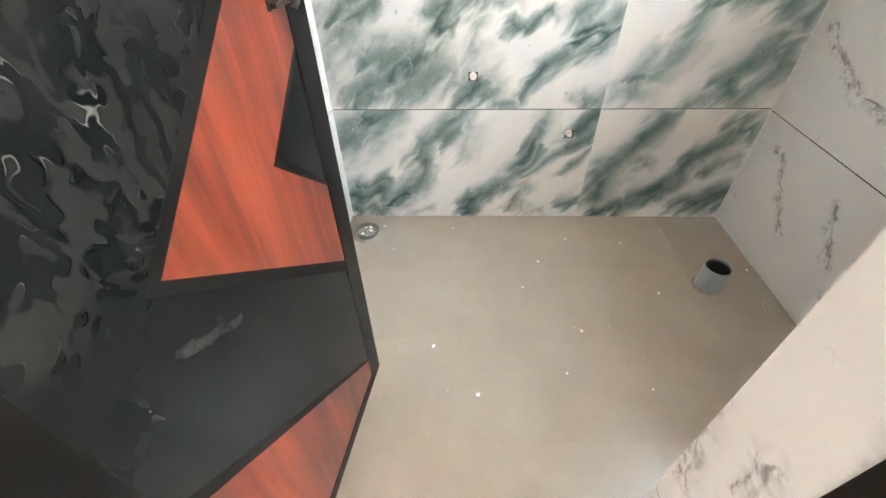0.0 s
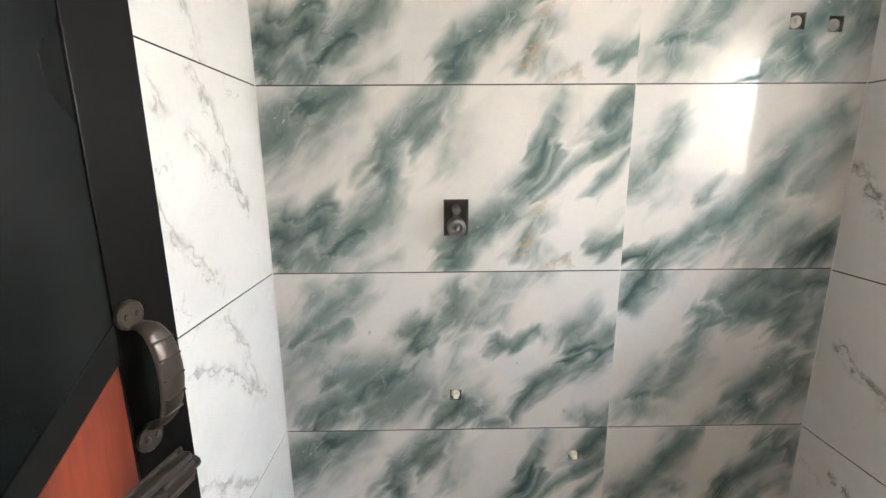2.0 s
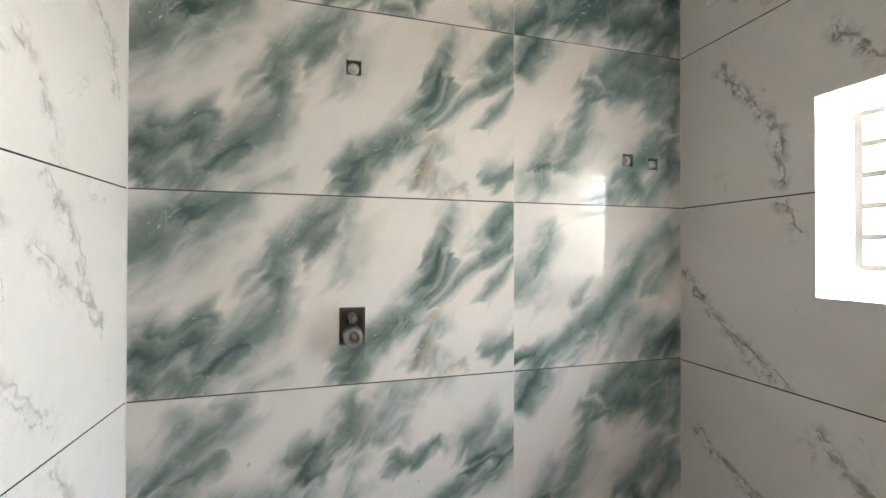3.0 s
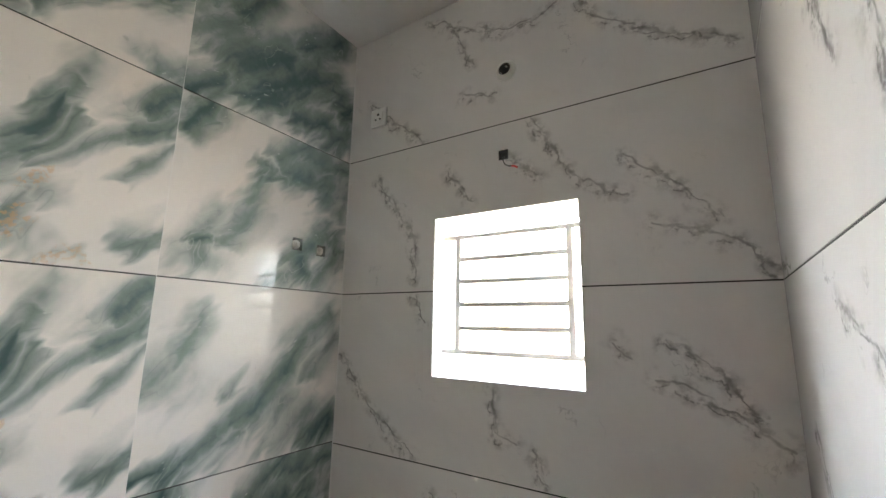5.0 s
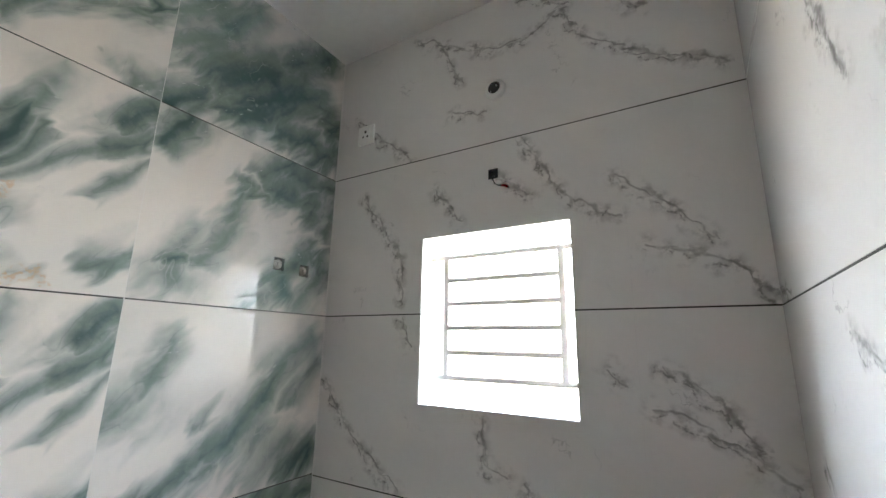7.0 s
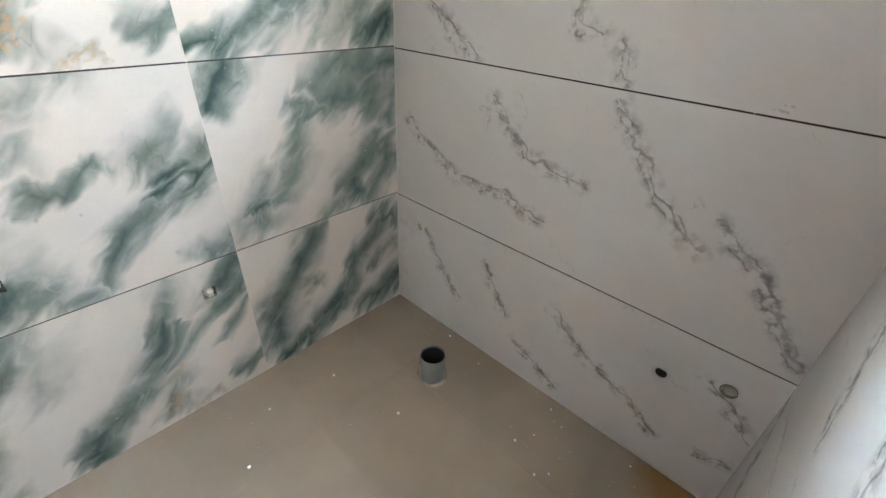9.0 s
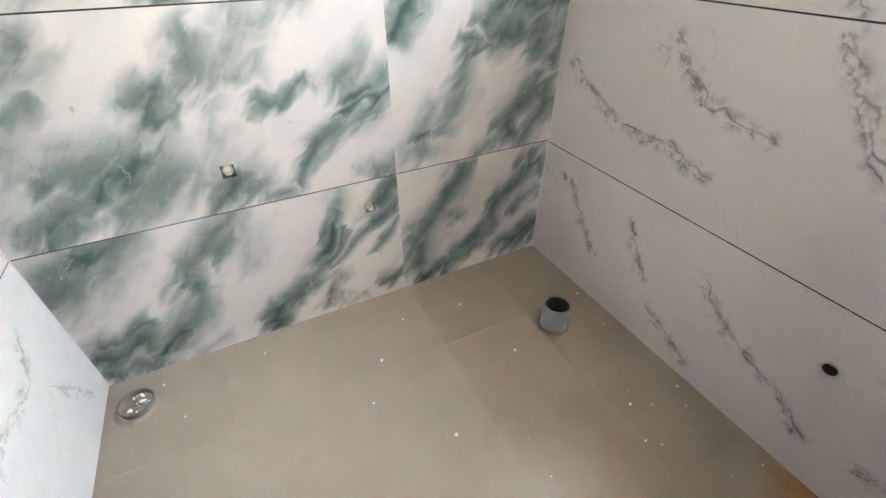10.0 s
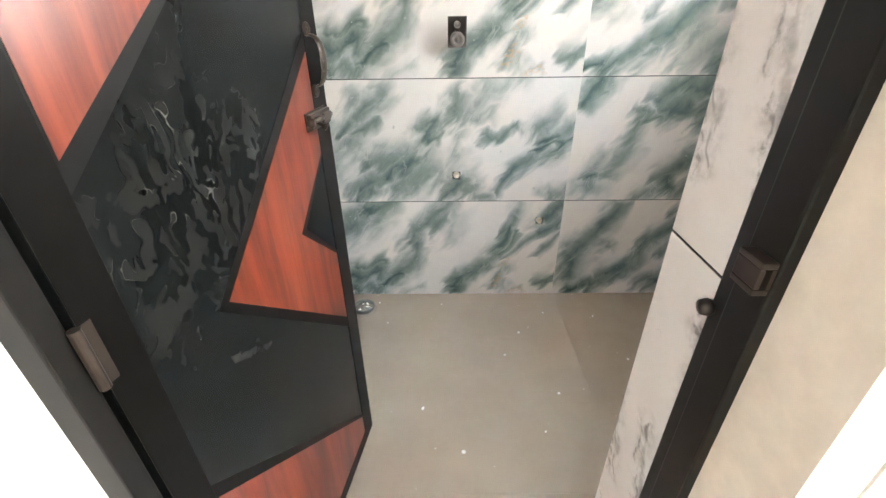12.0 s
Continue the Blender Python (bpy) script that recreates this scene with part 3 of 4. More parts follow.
def box(x0, x1, y0, y1, z0, z1, bevel=0.0, bm=None):
    own = bmesh.new()
    bmesh.ops.create_cube(own, size=1)
    for v in own.verts:
        v.co = Vector(((x0 + x1) / 2 + v.co.x * (x1 - x0), (y0 + y1) / 2 + v.co.y * (y1 - y0), (z0 + z1) / 2 + v.co.z * (z1 - z0)))
    if bevel:
        bmesh.ops.bevel(own, geom=own.edges[:], offset=bevel, segments=2, affect="EDGES", profile=0.6)
    return merged(bm, own)


def merged(bm, own):
    if bm is None:
        return own
    me = bpy.data.meshes.new("joined")
    own.to_mesh(me)
    own.free()
    bm.from_mesh(me)
    bpy.data.meshes.remove(me)
    return bm


def lathe(profile, m=Matrix(), steps=28, bm=None):
    """A turned shape: (radius, height) pairs round the z axis of m."""
    own = bmesh.new()
    rings = []
    for r, h in profile:
        if r < 1e-6:
            rings.append([own.verts.new(m @ Vector((0, 0, h)))])
        else:
            rings.append([own.verts.new(m @ Vector((r * math.cos(2 * math.pi * i / steps), r * math.sin(2 * math.pi * i / steps), h))) for i in range(steps)])
    for a, b in zip(rings, rings[1:]):
        for i in range(steps):
            j = (i + 1) % steps
            if len(a) == 1 and len(b) > 1:
                own.faces.new((a[0], b[i], b[j]))
            elif len(b) == 1 and len(a) > 1:
                own.faces.new((a[i], a[j], b[0]))
            elif len(a) > 1:
                own.faces.new((a[i], a[j], b[j], b[i]))
    return merged(bm, own)


def sweep(points, radius, steps=10, flat=1.0, bm=None):
    """A rod along points; flat squeezes it along its own normal."""
    own = bmesh.new()
    rings = []
    for i, p in enumerate(points):
        d = (Vector(points[min(i + 1, len(points) - 1)]) - Vector(points[max(i - 1, 0)])).normalized()
        side = d.cross(Vector((1, 0, 0)) if abs(d.x) < 0.9 else Vector((0, 1, 0))).normalized()
        up = d.cross(side)
        r = radius if isinstance(radius, (int, float)) else radius[i]
        rings.append([own.verts.new(Vector(p) + side * r * flat * math.cos(2 * math.pi * k / steps) + up * r * math.sin(2 * math.pi * k / steps)) for k in range(steps)])
    for a, b in zip(rings, rings[1:]):
        for k in range(steps):
            own.faces.new((a[k], a[(k + 1) % steps], b[(k + 1) % steps], b[k]))
    own.faces.new(rings[0])
    own.faces.new(rings[-1])
    return merged(bm, own)


def slab(outline, y0, y1, bm=None):
    """A polygon in x and z, from y0 (its face) to y1."""
    own = bmesh.new()
    front = [own.verts.new((x, y0, z)) for x, z in outline]
    back = [own.verts.new((x, y1, z)) for x, z in outline]
    own.faces.new(front)
    own.faces.new(back)
    for i in range(len(outline)):
        j = (i + 1) % len(outline)
        own.faces.new((front[i], front[j], back[j], back[i]))
    return merged(bm, own)


def cut_panel(u0, u1, v0, v1, holes, depth, uv0=(0, 0)):
    """A panel in x and z with its face at y = 0 and body behind it, with rectangular holes through it and UVs in metres."""
    us = sorted({u0, u1, *[min(max(h[i], u0), u1) for h in holes for i in (0, 1)]})
    vs = sorted({v0, v1, *[min(max(h[i], v0), v1) for h in holes for i in (2, 3)]})
    bm = bmesh.new()
    layer = bm.loops.layers.uv.new("UVMap")
    solid = {}
    for i in range(len(us) - 1):
        for j in range(len(vs) - 1):
            cu, cv = (us[i] + us[i + 1]) / 2, (vs[j] + vs[j + 1]) / 2
            if not any(h[0] < cu < h[1] and h[2] < cv < h[3] for h in holes):
                solid[i, j] = True
    made = {}

    def vert(u, v, y):
        key = (round(u, 5), round(v, 5), y)
        if key not in made:
            made[key] = bm.verts.new((u, y, v))
        return made[key]

    def quad(*corners):
        f = bm.faces.new([vert(*c) for c in corners])
        for loop, c in zip(f.loops, corners):
            loop[layer].uv = (c[0] - uv0[0], c[1] - uv0[1])

    for i, j in solid:
        a, b, c, d = us[i], us[i + 1], vs[j], vs[j + 1]
        quad((a, c, 0), (b, c, 0), (b, d, 0), (a, d, 0))
        quad((a, d, depth), (b, d, depth), (b, c, depth), (a, c, depth))
        for near, p, q in (((i - 1, j), (a, d), (a, c)), ((i + 1, j), (b, c), (b, d)), ((i, j - 1), (a, c), (b, c)), ((i, j + 1), (b, d), (a, d))):
            if near not in solid:
                quad((*p, 0), (*p, depth), (*q, depth), (*q, 0))
    return bm


# ---- the room's shell ----
def wall_panel(name, m, u0, u1, v0, v1, holes, thick, material, label):
    ob = structure(name, cut_panel(u0, u1, v0, v1, holes, thick), material, label)
    ob.matrix_world = m
    return ob


# Wall frames: local x runs along the wall, local -y faces the room, z up.
M_TEAL = pose(0, YT, 0)                              # x as in the world
M_WIN = pose(XR, YT, 0, 0, 0, -90)                   # x runs from the teal wall towards the door wall
M_LEFT = pose(0, YN, 0, 0, 0, 90)                    # x runs from the door wall towards the teal wall
M_NEAR = pose(XR, YN, 0, 0, 0, 180)                  # x runs from the window wall towards the left wall
IN = Matrix.Translation((0, T, 0))
WIN = (YT - WY1, YT - WY0, WZ0, WZ1)                 # the window in its wall
DEPTH = YT - YN

wall_teal = wall_panel("wall_teal", M_TEAL @ IN, -0.2, XR + 0.02, 0, CEIL, [], 0.15, BED, "wall faced with teal and cream marble tiles")
wall_window = wall_panel("wall_window", M_WIN @ IN, -0.17, DEPTH + 0.3, 0, CEIL, [WIN], XO - XR - T, BED, "wall faced with white marble tiles, with a barred window")
wall_left = wall_panel("wall_left", M_LEFT @ IN, -0.3, DEPTH + 0.02, 0, CEIL, [], 0.15, BED, "wall faced with white marble tiles")
DOOR = (XR - JR - 0.06, XR - JL + 0.06, -0.1, TOP + 0.05)
wall_door = wall_panel("wall_door", M_NEAR @ IN, 0.0, XR, 0, CEIL, [DOOR], YN - YO - T, PLASTER, "white tiled wall with the doorway in it")
ceiling = structure("ceiling", box(-0.2, XO, YO, YT + 0.2, CEIL, CEIL + 0.12), CEILING, "plain white painted ceiling", "ceiling")
floor = structure("floor", box(-0.2, XO, YO, YT + 0.2, -0.15, -0.0008), FLOOR_SEAM, "beige matt floor tiles with fine joints", "floor")

# plug openings, in each wall's own x and z
PLUGS_TEAL = [(0.629, 0.739, 0.021), (1.080, 0.478, 0.021), (0.632, 2.234, 0.024), (1.686, 1.996, 0.024), (1.807, 1.987, 0.023)]
MIXER = (0.630, 1.394, 0.0415, 0.0615)
PLUGS_WIN = [(YT - 1.457, 0.480, 0.017)]
ROUND = (YT - 0.182, 0.468, 0.0145)
HOLE, VENT, WIRES = (YT - 0.352, 0.402, 0.02), (YT - 0.806, 2.633, 0.024), (YT - 0.819, 2.301, 0.018)


def square(c):
    return (c[0] - c[2], c[0] + c[2], c[1] - c[2], c[1] + c[2])


def tile(parent, m, u0, u1, k, material, holes=(), rows=ROWS):
    """One wall tile between two courses, a part of its wall."""
    v0, v1 = rows[k] + (0.0022 if k else 0.0), rows[k + 1] - (0.0022 if k < 4 else 0.0)
    right = parent is wall_teal and u0 > 1
    bm = cut_panel(u0, u1, v0, v1, list(holes), T - 0.002, (u0 if right else 0.0, rows[k]))
    ob = part("tile", bm, material, parent)
    ob.matrix_parent_inverse = parent.matrix_world.inverted()
    ob.matrix_world = m
    return ob


teal_holes = [square(c) for c in PLUGS_TEAL] + [(MIXER[0] - MIXER[2], MIXER[0] + MIXER[2], MIXER[1] - MIXER[3], MIXER[1] + MIXER[3])]
win_holes = [square(c) for c in PLUGS_WIN] + [square(ROUND), square((*HOLE[:2], HOLE[2] * 0.9)), square((*VENT[:2], VENT[2] * 0.9)), square(WIRES), WIN]
doorway = (XR - JR - 0.012, XR - JL + 0.035, -1, TOP)
for k in range(5):
    tile(wall_teal, M_TEAL, 0.0, 1.1994, k, (TEAL_C, TEAL_B, TEAL_C, TEAL_C, TEAL_B)[k], [h for h in teal_holes if h[1] < 1.2])
    tile(wall_teal, M_TEAL, 1.2006, XR, k, (TEAL_G, TEAL_E, TEAL_F, TEAL_E, TEAL_H)[k], [h for h in teal_holes if h[1] > 1.2])
    tile(wall_window, M_WIN, 0.0, 1.2028, k, WHITE_WINDOW[k], [h for h in win_holes if h[0] < 1.2], LOW)
    tile(wall_window, M_WIN, 1.2032, DEPTH, k, WHITE_WINDOW[k], [h for h in win_holes if h[0] > 1.2], LOW)
    tile(wall_left, M_LEFT, 0.0, DEPTH - 1.2002, k, WHITE_LEFT[k])
    tile(wall_left, M_LEFT, DEPTH - 1.1998, DEPTH, k, WHITE_LEFT[k])
    tile(wall_door, M_NEAR, 0.0, 1.2, k, WHITE_DOOR[k], [doorway], LOW)
    tile(wall_door, M_NEAR, 1.2004, XR, k, WHITE_DOOR[k], [doorway], LOW)


def joint(parent, m, u0, u1, v0, v1, material, holes=(), sunk=0.0012):
    ob = part("joint", cut_panel(u0, u1, v0, v1, list(holes), T - 0.004), material, parent)
    ob.matrix_parent_inverse = parent.matrix_world.inverted()
    ob.matrix_world = m @ Matrix.Translation((0, sunk, 0))
    return ob


# dark joints between the courses, thin pale ones upright
for k in range(1, 5):
    joint(wall_teal, M_TEAL, 0, XR, ROWS[k] - 0.0028, ROWS[k] + 0.0028, SEAM)
    joint(wall_left, M_LEFT, 0, DEPTH, ROWS[k] - 0.0028, ROWS[k] + 0.0028, SEAM)
    joint(wall_window, M_WIN, 0, DEPTH, LOW[k] - 0.0028, LOW[k] + 0.0028, SEAM, [WIN])
    joint(wall_door, M_NEAR, 0, XR, LOW[k] - 0.0028, LOW[k] + 0.0028, SEAM, [doorway])
joint(wall_teal, M_TEAL, 1.1988, 1.2012, 0, CEIL, PALE_SEAM, (), 0.0004)
joint(wall_window, M_WIN, 1.2018, 1.2042, 0, CEIL, PALE_SEAM, (), 0.0004)
joint(wall_teal, M_TEAL, 0.0, 0.003, 0, CEIL, PALE_SEAM, (), -0.0012)
joint(wall_teal, M_TEAL, XR - 0.003, XR, 0, CEIL, PALE_SEAM, (), -0.0012)

# doorway reveal, tiled on its inner part
FY0, FY1, FR = -0.135, -0.047, -0.060                # the frame's depth, and the inner edge of the strike jamb


def reveal(x, y, turn, span, z0, z1, depth, material):
    ob = part("tile", cut_panel(*span, z0, z1, [], depth, (-0.3, z0)), material, wall_door)
    ob.matrix_parent_inverse = wall_door.matrix_world.inverted()
    ob.matrix_world = pose(x, y, 0, 0, 0, turn)
    return ob


for k in range(4):
    z0, z1 = LOW[k] + 0.0022, min(LOW[k + 1] - 0.0022, TOP)
    reveal(JR, FR, -90, (-(YN - FR), 0.0), z0, z1, 0.055, WHITE_TRIM)
    reveal(JL - 0.02, FY1, 90, (0.0, YN - FY1), z0, z1, 0.035, WHITE_TRIM)
    if k:
        ob = reveal(JR, FR, -90, (-(YN - FR) + 0.001, 0.0), LOW[k] - 0.0028, LOW[k] + 0.0028, 0.05, SEAM)
        ob.name = "joint"
        ob.location.x += 0.0012
reveal(JL - 0.022, FY0, 90, (-(FY0 - YO), 0.0), 0.0, TOP, 0.036, WHITE_TRIM)
ob = reveal(JR, FY0, -90, (0.0, FY0 - YO), 0.0, TOP, 0.055, CREAM)
ob.name = "plaster_reveal"
structure("lintel", box(JL - 0.06, JR + 0.06, YO + 0.004, YN - T - 0.004, TOP + 0.045, TOP + 0.06), PLASTER, "plastered underside above the doorway", "lintel")
structure("lintel", box(JL - 0.058, JR + 0.058, FY1 + 0.002, YN - T, TOP + 0.002, TOP + 0.044), PLASTER, "white inner soffit of the doorway", "lintel")

# black door frame
door_frame = thing("door_frame", pose(0, 0, 0), "black painted door frame with a rebate", "door frame", kind="structure")
part("jamb", box(JR - 0.014, JR + 0.055, FY0, -0.088, 0, TOP, 0.003, box(JR - 0.007, JR + 0.055, -0.0885, FR, 0, TOP, 0.002)), FRAME, door_frame)
part("jamb", box(JL - 0.058, JL + 0.012, FY0, -0.100, 0, TOP, 0.003, box(JL - 0.058, JL - 0.019, -0.1005, FY1, 0, TOP, 0.002)), FRAME, door_frame)
part("head", box(JL - 0.055, JR + 0.055, FY0, FY1, TOP - 0.03, TOP + 0.04, 0.003), FRAME, door_frame)
strike = part("strike", box(JR - 0.029, JR - 0.013, -0.133, -0.098, 1.231, 1.238, 0.002, box(JR - 0.029, JR - 0.013, -0.133, -0.098, 1.260, 1.267, 0.002)), IRON, door_frame, "brown metal bolt keeper")
part("keeper_back", box(JR - 0.0175, JR - 0.0125, -0.133, -0.088, 1.238, 1.260, 0.001, box(JR - 0.029, JR - 0.023, -0.133, -0.098, 1.238, 1.260, 0.002)), IRON, strike)
part("stud", lathe([(0, 0), (0.009, 0.0), (0.011, 0.006), (0.009, 0.014), (0, 0.016)], pose(JR - 0.006, -0.062, 1.165, 0, -90, 0), 14), IRON, door_frame, smooth=True)

# ---- the hall outside, plain ----
HX0, HX1, HY = -0.7, 2.5, -3.0
structure("hall_floor", box(HX0, HX1, HY, YO, -0.15, -0.001), FLOOR, "plain beige hall floor", "floor")
structure("hall_wall_left", box(HX0 - 0.1, HX0, HY, YO + 0.1, 0, CEIL), PLASTER, "plain white hall wall")
hall_right = structure("hall_wall_right", cut_panel(HY, YO + 0.1, 0, CEIL, [(-2.735, -0.935, 0.45, 2.5)], 0.1), PLASTER, "white hall wall with a window opening")
hall_right.matrix_world = pose(HX1, HY + YO + 0.1, 0, 0, 0, -90)
structure("hall_wall_beside", box(HX0, -0.001, YO, YO + 0.1, 0, CEIL), PLASTER, "plain white hall wall beside the doorway")
structure("hall_wall_beyond", box(XR + 0.001, HX1, YO, YO + 0.1, 0, CEIL), PLASTER, "plain white hall wall beside the doorway")
structure("hall_ceiling", box(HX0 - 0.1, HX1 + 0.1, HY - 0.1, YO, CEIL, CEIL + 0.12), CEILING, "plain white hall ceiling", "ceiling")
structure("hall_wall_back", box(HX0, HX1, HY - 0.1, HY, 0, CEIL), PLASTER, "plain white hall wall")

# ---- window ----
window_1 = thing("window_1", pose(XR, 0, 0), "small barred window opening with white reveals", "window", kind="structure")
D = XO - XR
part("sill", box(0.002, D, WY0, WY1, WZ0 - 0.02, WZ0 + 0.002, 0.003), PLASTER, window_1, "white sill")
part("lining", box(0.002, D, WY0, WY1, WZ1 - 0.002, WZ1 + 0.02), PLASTER, window_1)
part("lining", box(0.002, D, WY0 - 0.02, WY0 + 0.002, WZ0, WZ1), PLASTER, window_1)
part("lining", box(0.002, D, WY1 - 0.002, WY1 + 0.02, WZ0, WZ1), PLASTER, window_1)
grille = tagged(thing("window_grille", pose(XR + 0.07, 0, 0), "painted steel grille of horizontal bars in the window", "window grille"), kind="structure")
for i in range(6):
    z = 1.592 + i * 0.0872
    a, b = (WY0, WY1) if i in (0, 5) else (0.612, 1.044)
    part("bar", box(-0.005, 0.005, a, b, z - 0.009, z + 0.009, 0.0015), GRILLE, grille)
for y in (0.612, 1.044):
    part("upright", box(-0.006, 0.006, y - 0.0105, y + 0.0105, 1.588, 2.032, 0.0015), GRILLE, grille)

# glowing sheet for the pale sky beyond the window, graded to light the walls
glow = Nodes("graded_sky_glow")
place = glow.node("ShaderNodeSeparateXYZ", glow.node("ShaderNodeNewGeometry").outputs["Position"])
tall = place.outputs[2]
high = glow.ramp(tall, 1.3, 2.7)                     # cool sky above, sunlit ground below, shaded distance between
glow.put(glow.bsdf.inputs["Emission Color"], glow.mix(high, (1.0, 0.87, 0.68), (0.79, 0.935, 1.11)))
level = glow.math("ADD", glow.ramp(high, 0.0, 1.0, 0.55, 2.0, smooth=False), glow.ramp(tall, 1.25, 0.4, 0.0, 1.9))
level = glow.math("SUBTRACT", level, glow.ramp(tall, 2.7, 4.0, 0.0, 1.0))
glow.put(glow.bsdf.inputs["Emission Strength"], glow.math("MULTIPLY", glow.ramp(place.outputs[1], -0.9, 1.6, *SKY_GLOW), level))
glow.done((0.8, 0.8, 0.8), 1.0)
structure("backdrop", box(XO + 0.7, XO + 0.72, -2.6, 3.4, -0.8, 4.8), glow.mat, "glowing sheet for the sky beyond the window", "backdrop")

# ---- floor tiles ----
xs = [0.0, 0.4, 0.802, 1.208, 1.615, XR]
ys = [YO, 0.0, 0.4, 0.8, 1.2, YT]
for i in range(5):
    for j in range(5):
        y0 = ys[j] + 0.0003
        ob = part("floor_tile", box(xs[i] + 0.0003, xs[i + 1] - 0.0003, y0, ys[j + 1] - 0.0003, -0.006, 0.0, 0.0003), FLOOR, floor)

# ---- the door, ajar ----
door_1 = thing("door_1", pose(0.1735, -0.0466, 0, 0, 0, 81.2), "charcoal door with red wood inlays and crumpled film, standing open", "door", kind="structure")
U0, U1, Z0, Z1 = -0.048, 0.694, 0.055, 2.12
UL, UR, ZB, ZT = 0.011, 0.625, 0.104, 2.06           # inner edges of the border
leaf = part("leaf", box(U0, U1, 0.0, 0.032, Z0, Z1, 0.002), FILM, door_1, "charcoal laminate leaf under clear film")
for a, b, c, d in ((U0, UL, Z0, Z1), (UR, U1, Z0, Z1), (UL, UR, Z0, ZB), (UL, UR, ZT, Z1)):
    part("border", box(a, b, -0.0022, 0.0004, c, d, 0.0009), BORDER, door_1, "black laminate border")
INLAYS = [
    [(0.621, 1.397), (0.621, 1.168), (0.458, 1.023), (0.621, 0.879), (0.621, 0.651), (0.181, 1.032)],
    [(0.621, 0.190), (0.621, 0.108), (0.015, 0.108), (0.015, 0.725)],
    [(0.015, 1.338), (0.015, 2.03), (0.621, 1.80)],
]


def grown(outline, by):
    """An outline moved outwards by a margin (counted for either winding)."""
    n = len(outline)
    area = sum(outline[i][0] * outline[(i + 1) % n][1] - outline[(i + 1) % n][0] * outline[i][1] for i in range(n))
    sign = 1 if area > 0 else -1
    out = []
    for i in range(n):
        p, a, b = Vector(outline[i]), Vector(outline[i - 1]), Vector(outline[(i + 1) % n])
        d0, d1 = (p - a).normalized(), (b - p).normalized()
        n0, n1 = Vector((d0.y, -d0.x)) * sign, Vector((d1.y, -d1.x)) * sign
        k = max(1 + n0.dot(n1), 0.35)
        out.append(tuple(p + (n0 + n1) / k * by))
    return [(min(max(x, UL), UR), min(max(z, ZB), ZT)) for x, z in out]


for outline in INLAYS:
    part("groove", slab(grown(outline, 0.019), -0.0012, 0.0004), OUTLINE, door_1, "black outline strip")
    part("inlay", slab(outline, -0.0022, -0.001), RED, door_1, "red wood-grain inlay")
# pull handle: a flattened bow between two screwed feet
handle = part("handle", bmesh.new(), IRON, door_1, "ribbed blackened steel pull handle")
bow = []
for i in range(17):
    a = math.pi * i / 16
    bow.append((0.643 + 0.004 * math.sin(a), -0.005 - 0.027 * math.sin(a) ** 0.7, 1.376 + 0.054 * math.cos(a)))
part("grip", sweep(bow, [0.0095 + 0.006 * math.sin(math.pi * i / 16) for i in range(17)], 14, 0.26), IRON, handle, smooth=True)
for z, s in ((1.441, 1), (1.311, -1)):
    foot = part("foot", lathe([(0, 0.0), (0.0145, 0.0), (0.0145, 0.004), (0.0125, 0.006), (0, 0.006)], pose(0.639, -0.002, z, 90, 0, 0), 20), IRON, handle)
    for dx in (-0.006, 0.006):
        part("screw", lathe([(0, 0.0055), (0.0036, 0.0055), (0.003, 0.0075), (0, 0.008)], pose(0.639 + dx, -0.002, z, 90, 0, 0), 10), IRON, handle)
for i in (4, 6, 8, 10, 12):
    x, y, z = bow[i]
    part("rib", box(x - 0.0125, x + 0.0125, y - 0.0046, y, z - 0.0009, z + 0.0009, 0.0004), IRON, handle)
# sliding bolt on its plate
bolt = part("bolt", box(0.565, 0.675, -0.0055, -0.002, 1.231, 1.273, 0.001), IRON, door_1, "dark steel sliding bolt")
part("rod", sweep([(0.561, -0.014, 1.252), (0.680, -0.014, 1.252)], 0.0075, 14), IRON, bolt, smooth=True)
for z in (1.2385, 1.2655):
    part("rail", box(0.567, 0.673, -0.0175, -0.0052, z - 0.0042, z + 0.0042, 0.0018), IRON, bolt)
for a, b in ((0.567, 0.583), (0.628, 0.673)):
    part("guide", box(a, b, -0.0215, -0.0052, 1.2415, 1.2625, 0.0045), IRON, bolt)
part("knob", lathe([(0, 0), (0.005, 0), (0.005, 0.012), (0.0085, 0.015), (0.0085, 0.021), (0, 0.023)], pose(0.600, -0.018, 1.246, 118, 0, 0), 14), IRON, bolt, smooth=True)
for x in (0.570, 0.670):
    for z in (1.2345, 1.2695):
        part("screw", lathe([(0, 0), (0.0036, 0), (0.003, 0.002), (0, 0.0025)], pose(x, -0.0055, z, 90, 0, 0), 10), IRON, bolt)
for z in (0.32, 1.12, 1.86):
    hinge = part("hinge", lathe([(0, -0.045), (0.007, -0.045), (0.007, 0.045), (0, 0.045)], pose(U0 - 0.006, -0.003, z), 12), IRON, door_1, "dark steel butt hinge")
    part("hinge_plate", box(U0 - 0.003, U0 + 0.015, -0.0036, -0.0022, z - 0.045, z + 0.045, 0.0005), IRON, hinge)

# ---- plumbing and wiring points ----


